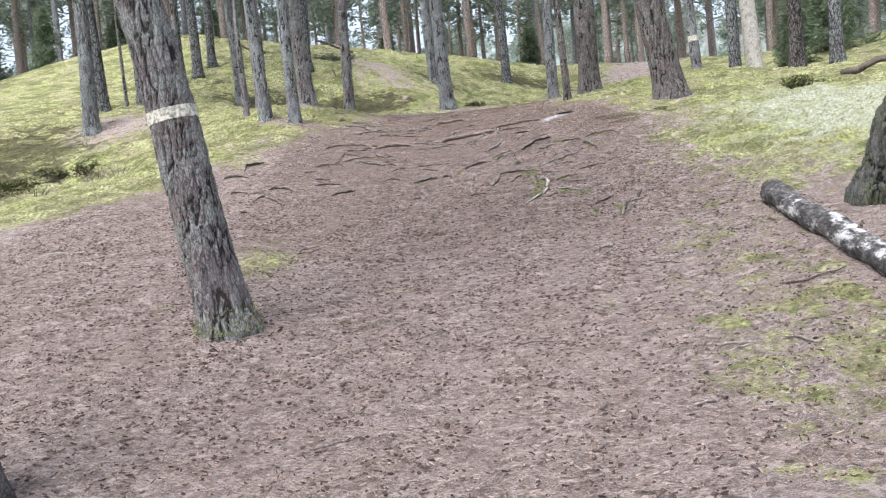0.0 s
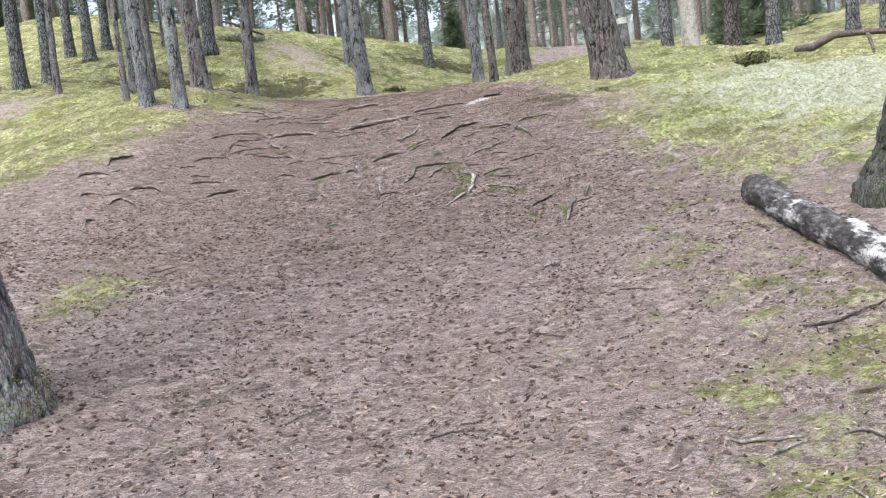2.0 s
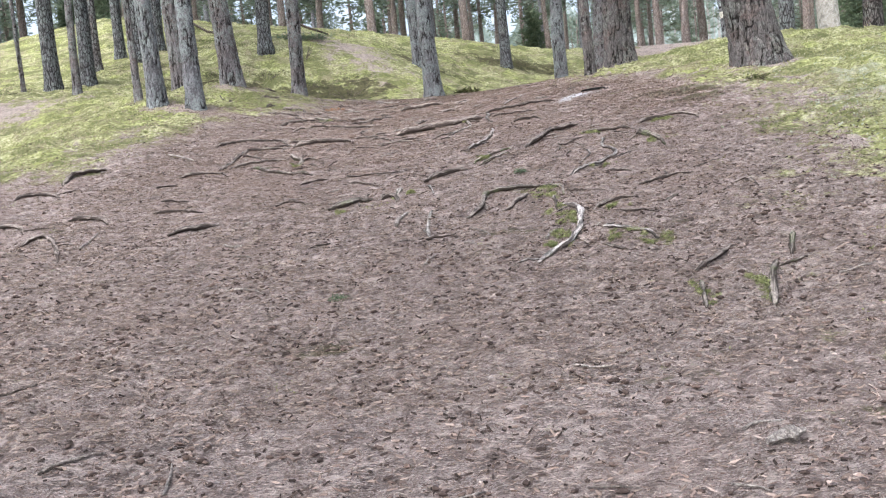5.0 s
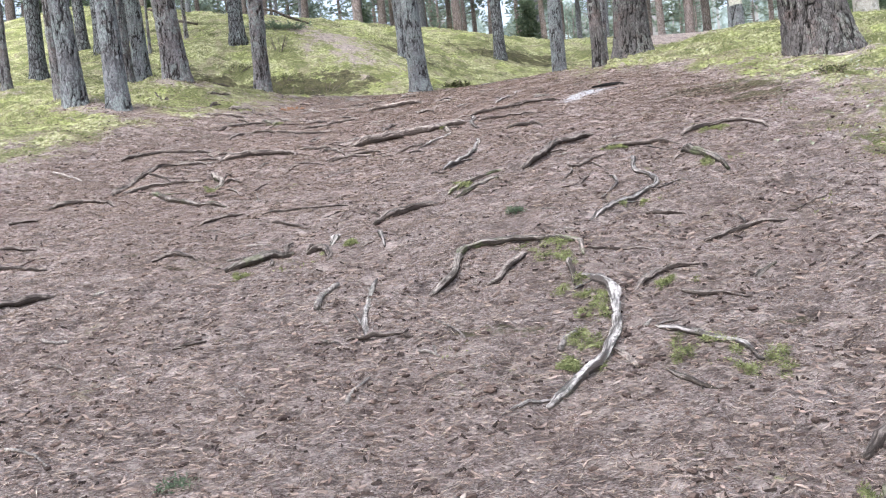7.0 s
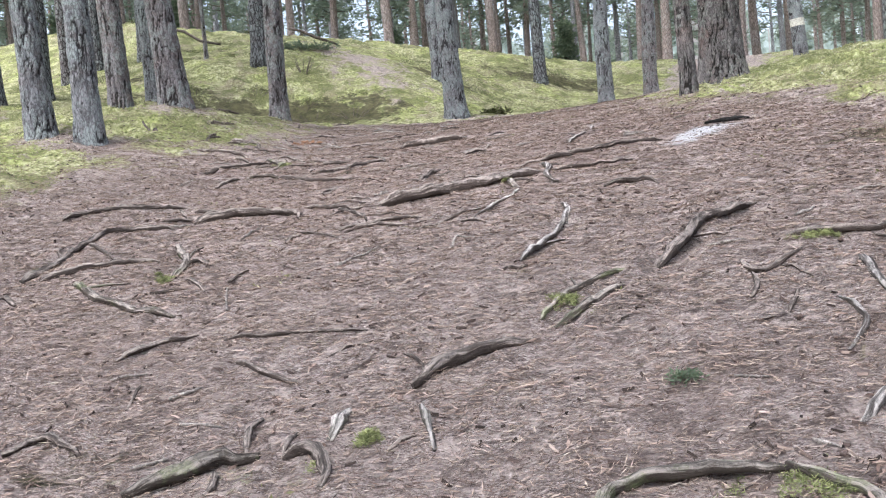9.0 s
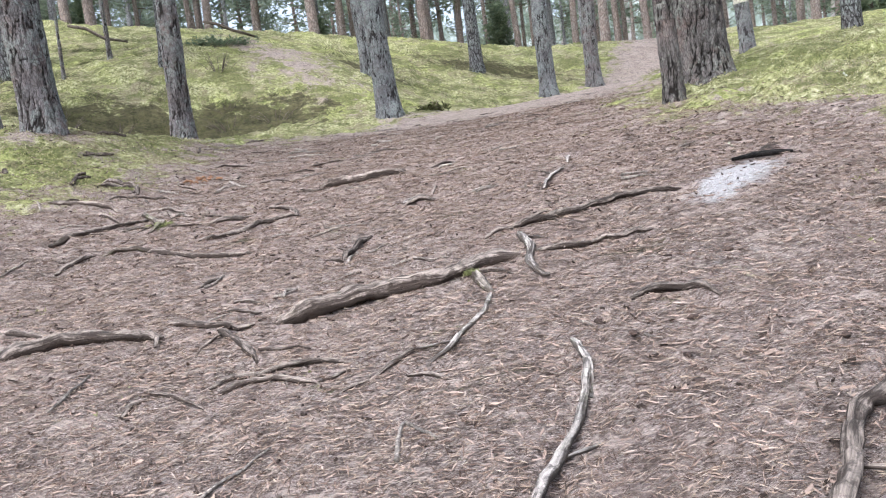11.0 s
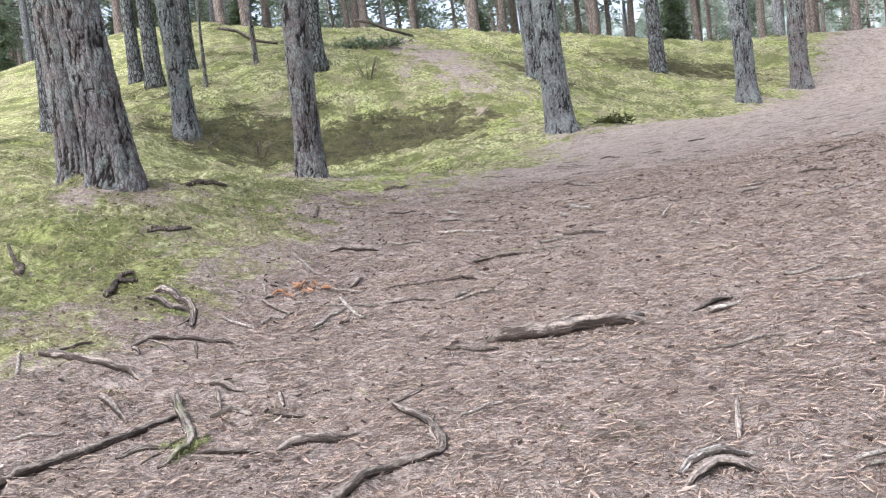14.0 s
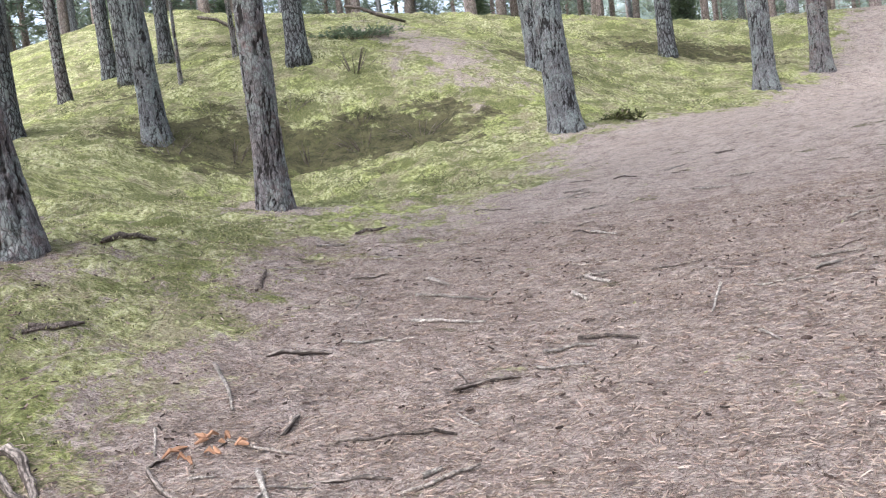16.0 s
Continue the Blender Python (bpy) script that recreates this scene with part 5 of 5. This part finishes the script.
# moss cushions on and beside the mossy roots
for x, y, rx, ry in (
    (1.93, 13.82, 0.15, 0.12), (1.95, 13.58, 0.07, 0.13), (1.95, 13.2, 0.08, 0.16), (1.97, 12.95, 0.07, 0.15), (1.87, 12.68, 0.09, 0.12), (1.78, 12.5, 0.08, 0.07),
    (2.28, 12.48, 0.13, 0.09), (2.45, 12.3, 0.12, 0.09), (2.38, 13.13, 0.09, 0.04), (2.55, 14.22, 0.08, 0.04), (3.17, 14.68, 0.1, 0.05), (3.5, 15.5, 0.1, 0.05), (2.75, 15.46, 0.14, 0.03),
    (0.13, 14.17, 0.06, 0.05), (0.78, 14.39, 0.05, 0.05), (0.64, 14.25, 0.04, 0.04), (1.6, 15.25, 0.1, 0.07), (-0.5, 16.63, 0.09, 0.06), (-0.46, 20.4, 0.09, 0.07), (1.6, 17.87, 0.04, 0.03),
    (2.75, 11.3, 0.06, 0.16), (2.44, 11.4, 0.05, 0.12), (-1.12, 21.9, 0.14, 0.1),
):
    r = np.random.RandomState(int(100 * x + 10 * y))
    n = 2100
    a, d = r.uniform(0, 6.28, n), np.sqrt(r.uniform(0, 1, n))
    px, py = x + 1.6 * rx * d * np.cos(a), y + 1.6 * ry * d * np.sin(a)
    c = np.stack([px, py, ground(px, py) + 0.022 * (1 - d * d) - 0.006], 1)
    v, f = tuft_arrays(c[waves(px, py, 0.16, 9, 3) > -0.35 + 1.1 * d], 0.02, 4, r, -0.2, 0.05)
    tagged(new("moss_cushion", quad_mesh("moss_cushion", v, f, FRESH_MOSS, False)), "fresh green moss cushion beside worn roots", "moss", "moss cushions")


# small shrubs
def shrub(x, y, size, height, count, material, label, seed, name="shrub", leaf=0.14):
    r = np.random.RandomState(seed)
    bush = new(name)
    bush.location = (x, y, gz(x, y))
    stems, centres = [], []
    for k in range(max(10, count // 8)):
        a, d = r.uniform(0, 6.28), size * math.sqrt(r.uniform())
        tip = (d * math.cos(a), d * math.sin(a) * 0.7, height * r.uniform(0.5, 1) * (1.1 - 0.6 * d / size))
        stems.append(tube([(tip[0] * 0.25, tip[1] * 0.25, -0.15), (tip[0] * 0.7, tip[1] * 0.7, tip[2] * 0.5), tip], [0.1 * leaf, 0.07 * leaf, 0.03 * leaf], 4, cap=False))
        for u in r.uniform(0.45, 1.05, 8):
            centres.append((tip[0] * u + r.normal() * leaf * 0.3, tip[1] * u + r.normal() * leaf * 0.3, tip[2] * u))
    tagged(part("stemwork", quad_mesh("stemwork", *joined(stems), BRANCHWOOD), bush), kind="stuff")
    if material:
        part("leaves", quad_mesh("leaves", *tuft_arrays(centres, leaf, 7 if leaf > 0.1 else 3, r, 0, 0.1 if leaf > 0.1 else 0.06), material, False), bush)
    return tagged(bush, label, "shrub")


shrub(3.05, 36.7, 0.5, 0.26, 90, HEATHER, "low dark heather shrub beside the path", 1)
shrub(8.0, 17.2, 0.5, 0.16, 100, HEATHER, "low dark crowberry mat on the lichen bank", 2)
shrub(8.6, 17.5, 0.4, 0.14, 80, HEATHER, "low dark crowberry mat on the lichen bank", 3)
shrub(-9.0, 23.0, 0.9, 0.5, 150, HEATHER, "dead brushwood and dark heather on the mossy bank", 4)
shrub(-10.4, 22.6, 0.9, 0.45, 150, HEATHER, "dead brushwood and dark heather on the mossy bank", 14)
shrub(-8.1, 22.2, 0.7, 0.6, 110, None, "bare dead brushwood with broken stems", 15, "brushwood")
shrub(-9.6, 22.0, 0.8, 0.4, 90, None, "bare dead brushwood with broken stems", 16, "brushwood")
shrub(-7.2, 21.3, 0.7, 0.5, 90, None, "bare dead brushwood with broken stems", 5, "brushwood")
shrub(-2.9, 39.4, 0.8, 0.7, 110, None, "bare dead branches on the mossy hill", 6, "brushwood")
shrub(-3.2, 41.6, 1.3, 0.35, 260, SPRUCE, "low spreading green juniper on the mossy hill", 7)
shrub(-4.4, 33.2, 0.9, 0.7, 120, None, "bare grey heather twigs in the hollow", 8, "brushwood")
for k, (x, y) in enumerate(((-6.4, 36.2), (-5.2, 36.5), (-3.6, 36.6), (-2.4, 36.7), (-1.2, 36.9))):
    shrub(x, y, 0.8, 0.55 - 0.04 * k, 80, None, "bare grey heather twigs in the hollow", 20 + k, "brushwood")
for k, (x, y) in enumerate(((-6.0, 37.7), (-4.2, 37.9), (-2.6, 37.6), (-0.8, 37.9), (4.6, 46.6), (6.9, 47.3))):
    shrub(x, y, 0.7, 0.3, 110, HEATHER, "low dark bilberry clump on the mossy bank", 30 + k, "shrub", 0.09)
shrub(5.0, 16.6, 0.13, 0.07, 24, HEATHER, "small dark clod with dry plants", 9, "shrub", 0.05)
shrub(1.83, 14.46, 0.07, 0.025, 14, SPRUCE, "small green pine sprig lying on the litter", 10, "pine_sprig", 0.035)
shrub(0.28, 12.13, 0.07, 0.025, 14, SPRUCE, "small green pine sprig lying on the litter", 11, "pine_sprig", 0.035)

# ---- scattered cover that nobody could count ----
rs = np.random.RandomState(5)


def scatter(n, x0, x1, y0, y1, keep):
    x, y = rs.uniform(x0, x1, n), rs.uniform(y0, y1, n)
    k = keep(x, y, kinds(x, y)) > rs.uniform(0, 1, n)
    return x[k], y[k]


# heather in the dark hollow and on the shaded slopes
xs, ys = scatter(60000, -14, 12, 22, 54, lambda x, y, k: np.maximum((k[2] * 1.2 - 0.25) * (waves(x, 2.2 * y, 2.4, 57) > -0.35), 0.5 * k[0] * (waves(x, y, 2.2, 51) > 0.42) * (y > 30)))
c = np.stack([xs, ys, ground(xs, ys) + 0.05], 1)
v, f = tuft_arrays(c, 0.17, 8, rs, -0.25, 0.02)
tagged(new("heather", big_mesh("heather", v, f, HEATHER)), "dark heather and bilberry scrub in the mossy hollow", "heather", kind="stuff")

# moss tips on the banks
xs, ys = scatter(420000, -8, 9, 5, 33, lambda x, y, k: (k[0] + 0.5 * waves(x, y, 0.9, 23) - 0.38) * np.clip(1.4 - 0.03 * y, 0.4, 1))
c = np.stack([xs, ys, ground(xs, ys) - 0.004], 1)
v, f = tuft_arrays(c, 0.034, 3, rs, -0.5, 0.1)
tagged(new("moss", big_mesh("moss", v, f, MOSS)), "yellow-green moss carpet on the banks beside the path", "moss", kind="stuff")
xs, ys = scatter(40000, 3.5, 13, 8, 22, lambda x, y, k: (k[1] * 0.9 - 0.1) * (0.45 + 0.9 * waves(x, y, 1.4, 29)))
c = np.stack([xs, ys, ground(xs, ys)], 1)
v, f = tuft_arrays(c, 0.035, 4, rs, -0.2, 0.2)
tagged(new("reindeer_lichen", big_mesh("reindeer_lichen", v, f, LICHEN)), "pale grey-green reindeer lichen on the bank", "lichen", kind="stuff")

# needle litter and bark flakes: thin bent slivers
xs, ys = scatter(760000, -6, 5.5, 4, 29, lambda x, y, k: (1.1 - k[0]) * np.clip(1 - 1.1 * k[3], 0.1, 1) * np.clip(1.25 - 0.02 * y, 0.6, 1) * np.clip((29 - y) / 9, 0, 1))
n = len(xs)
chip = rs.uniform(0, 1, n) > np.where(ys < 14, 0.9, 0.96)
a, ln = rs.normal(0, 1, n) * np.where(ys > 15, 1.3, 0.8) + (rs.uniform(0, 1, n) < 0.3) * 1.5, rs.uniform(0.008, 0.03, n) * np.where(ys > 14.5, 1.35, 1.0)
wd = np.where(chip, rs.uniform(0.003, 0.0065, n), rs.uniform(0.0009, 0.0022, n) * np.where(ys > 16, 1.4, 1.0))
zs = ground(xs, ys) + rs.uniform(0.001, 0.009, n)
dx, dy, tilt = np.cos(a) * ln, np.sin(a) * ln, rs.normal(0, 0.2, n) * ln
ox, oy, oz = -np.sin(a) * wd, np.cos(a) * wd, rs.uniform(-0.7, 0.7, n) * wd
v = np.stack([np.stack([xs + s * dx + e * ox, ys + s * dy + e * oy, zs + s * tilt + e * oz], 1) for s, e in ((-1, 0), (0.15, -1), (1, 0), (-0.15, 1))], 1).reshape(-1, 3)
f = np.arange(4 * n).reshape(-1, 4)
tagged(new("needle_litter", big_mesh("needle_litter", v, f, FLAKES)), "brown pine needle litter with bark flakes and twigs", "litter", kind="stuff")

# long matted pine needles on the trodden slope
xs, ys = scatter(560000, -2.6, 4.4, 10.5, 26.5, lambda x, y, k: (1.05 - k[0]) * np.clip(1 - 1.1 * k[3], 0.1, 1) * np.clip(0.75 + 0.5 * waves(x, y, 0.8, 71), 0.2, 1))
n = len(xs)
a, ln, wd = rs.uniform(0, 3.14, n), rs.uniform(0.012, 0.034, n), rs.uniform(0.0008, 0.0017, n)
zs = ground(xs, ys) + rs.uniform(0.002, 0.012, n)
dx, dy, tilt = np.cos(a) * ln, np.sin(a) * ln, rs.normal(0, 0.16, n) * ln
ox, oy, oz = -np.sin(a) * wd, np.cos(a) * wd, rs.uniform(-0.7, 0.7, n) * wd
v = np.stack([np.stack([xs + s * dx + e * ox, ys + s * dy + e * oy, zs + s * tilt + e * oz], 1) for s, e in ((-1, 0), (0, -1), (1, 0), (0, 1))], 1).reshape(-1, 3)
tagged(new("pine_needles", big_mesh("pine_needles", v, np.arange(4 * n).reshape(-1, 4), STRAW)), "matted tan and brown pine needles on the trodden slope", "pine needles", kind="stuff")

# bark chips and old cone scales: small thick pieces
xs, ys = scatter(90000, -6, 4.8, 4, 26, lambda x, y, k: (1.0 - 0.85 * k[0]) * np.where(y < 14, 0.95, 0.25) * np.clip(0.6 + 0.9 * waves(x, y, 0.9, 61), 0.15, 1))
n = len(xs)
a, ln, wd = rs.normal(0, 0.9, n), rs.uniform(0.006, 0.022, n), rs.uniform(0.002, 0.0055, n)
zs = ground(xs, ys) + 0.002
dx, dy, tilt = np.cos(a) * ln, np.sin(a) * ln, rs.normal(0, 0.3, n) * ln
ox, oy = -np.sin(a) * wd, np.cos(a) * wd
v = np.stack([np.stack([xs + s * dx + e * ox, ys + s * dy + e * oy, zs + s * tilt + h * (wd + 0.005)], 1) for s in (-1, 1) for e, h in ((1, 0), (-1, 0), (0.2, 1))], 1).reshape(-1, 3)
base = np.arange(n)[:, None] * 6
f = np.concatenate([base + [0, 2, 5, 3], base + [2, 1, 4, 5]], 0)
tagged(new("bark_chips", big_mesh("bark_chips", v, f, CHIPS)), "dark and pale bark chips scattered over the litter", "bark chips", kind="stuff")

# fallen pine cones
xs, ys = scatter(30000, -5.5, 4.5, 4, 26, lambda x, y, k: (1 - 0.8 * k[0]) * np.where(y < 13, 0.9, 0.07) * np.clip(0.25 + 0.9 * waves(x, y, 1.2, 41), 0.04, 1))
n, ring = len(xs), 6
s, a = rs.uniform(0.006, 0.022, n), rs.uniform(0, 6.28, n)
zs = ground(xs, ys)
rows = []
for i, (u, w) in enumerate(((-1.0, 0.3), (-0.45, 0.95), (0.3, 0.85), (1.0, 0.15))):
    for k in range(ring):
        t = 2 * math.pi * k / ring + 0.4 * i
        w2 = w * s * (0.7 + 0.2 * ((k + i) % 2))
        rows.append(np.stack([xs + u * s * 1.2 * np.cos(a) - w2 * math.cos(t) * np.sin(a), ys + u * s * 1.2 * np.sin(a) + w2 * math.cos(t) * np.cos(a), zs + s * 0.35 + 0.75 * w2 * math.sin(t)], 1))
v = np.stack(rows, 1).reshape(-1, 3)
base = np.arange(n)[:, None] * 4 * ring
f = np.concatenate([base + [i * ring + k, i * ring + (k + 1) % ring, (i + 1) * ring + (k + 1) % ring, (i + 1) * ring + k] for i in range(3) for k in range(ring)], 0)
tagged(new("pine_cones", big_mesh("pine_cones", v, f, CONE)), "scattered dark brown fallen pine cones on the litter", "pine cones", kind="stuff")
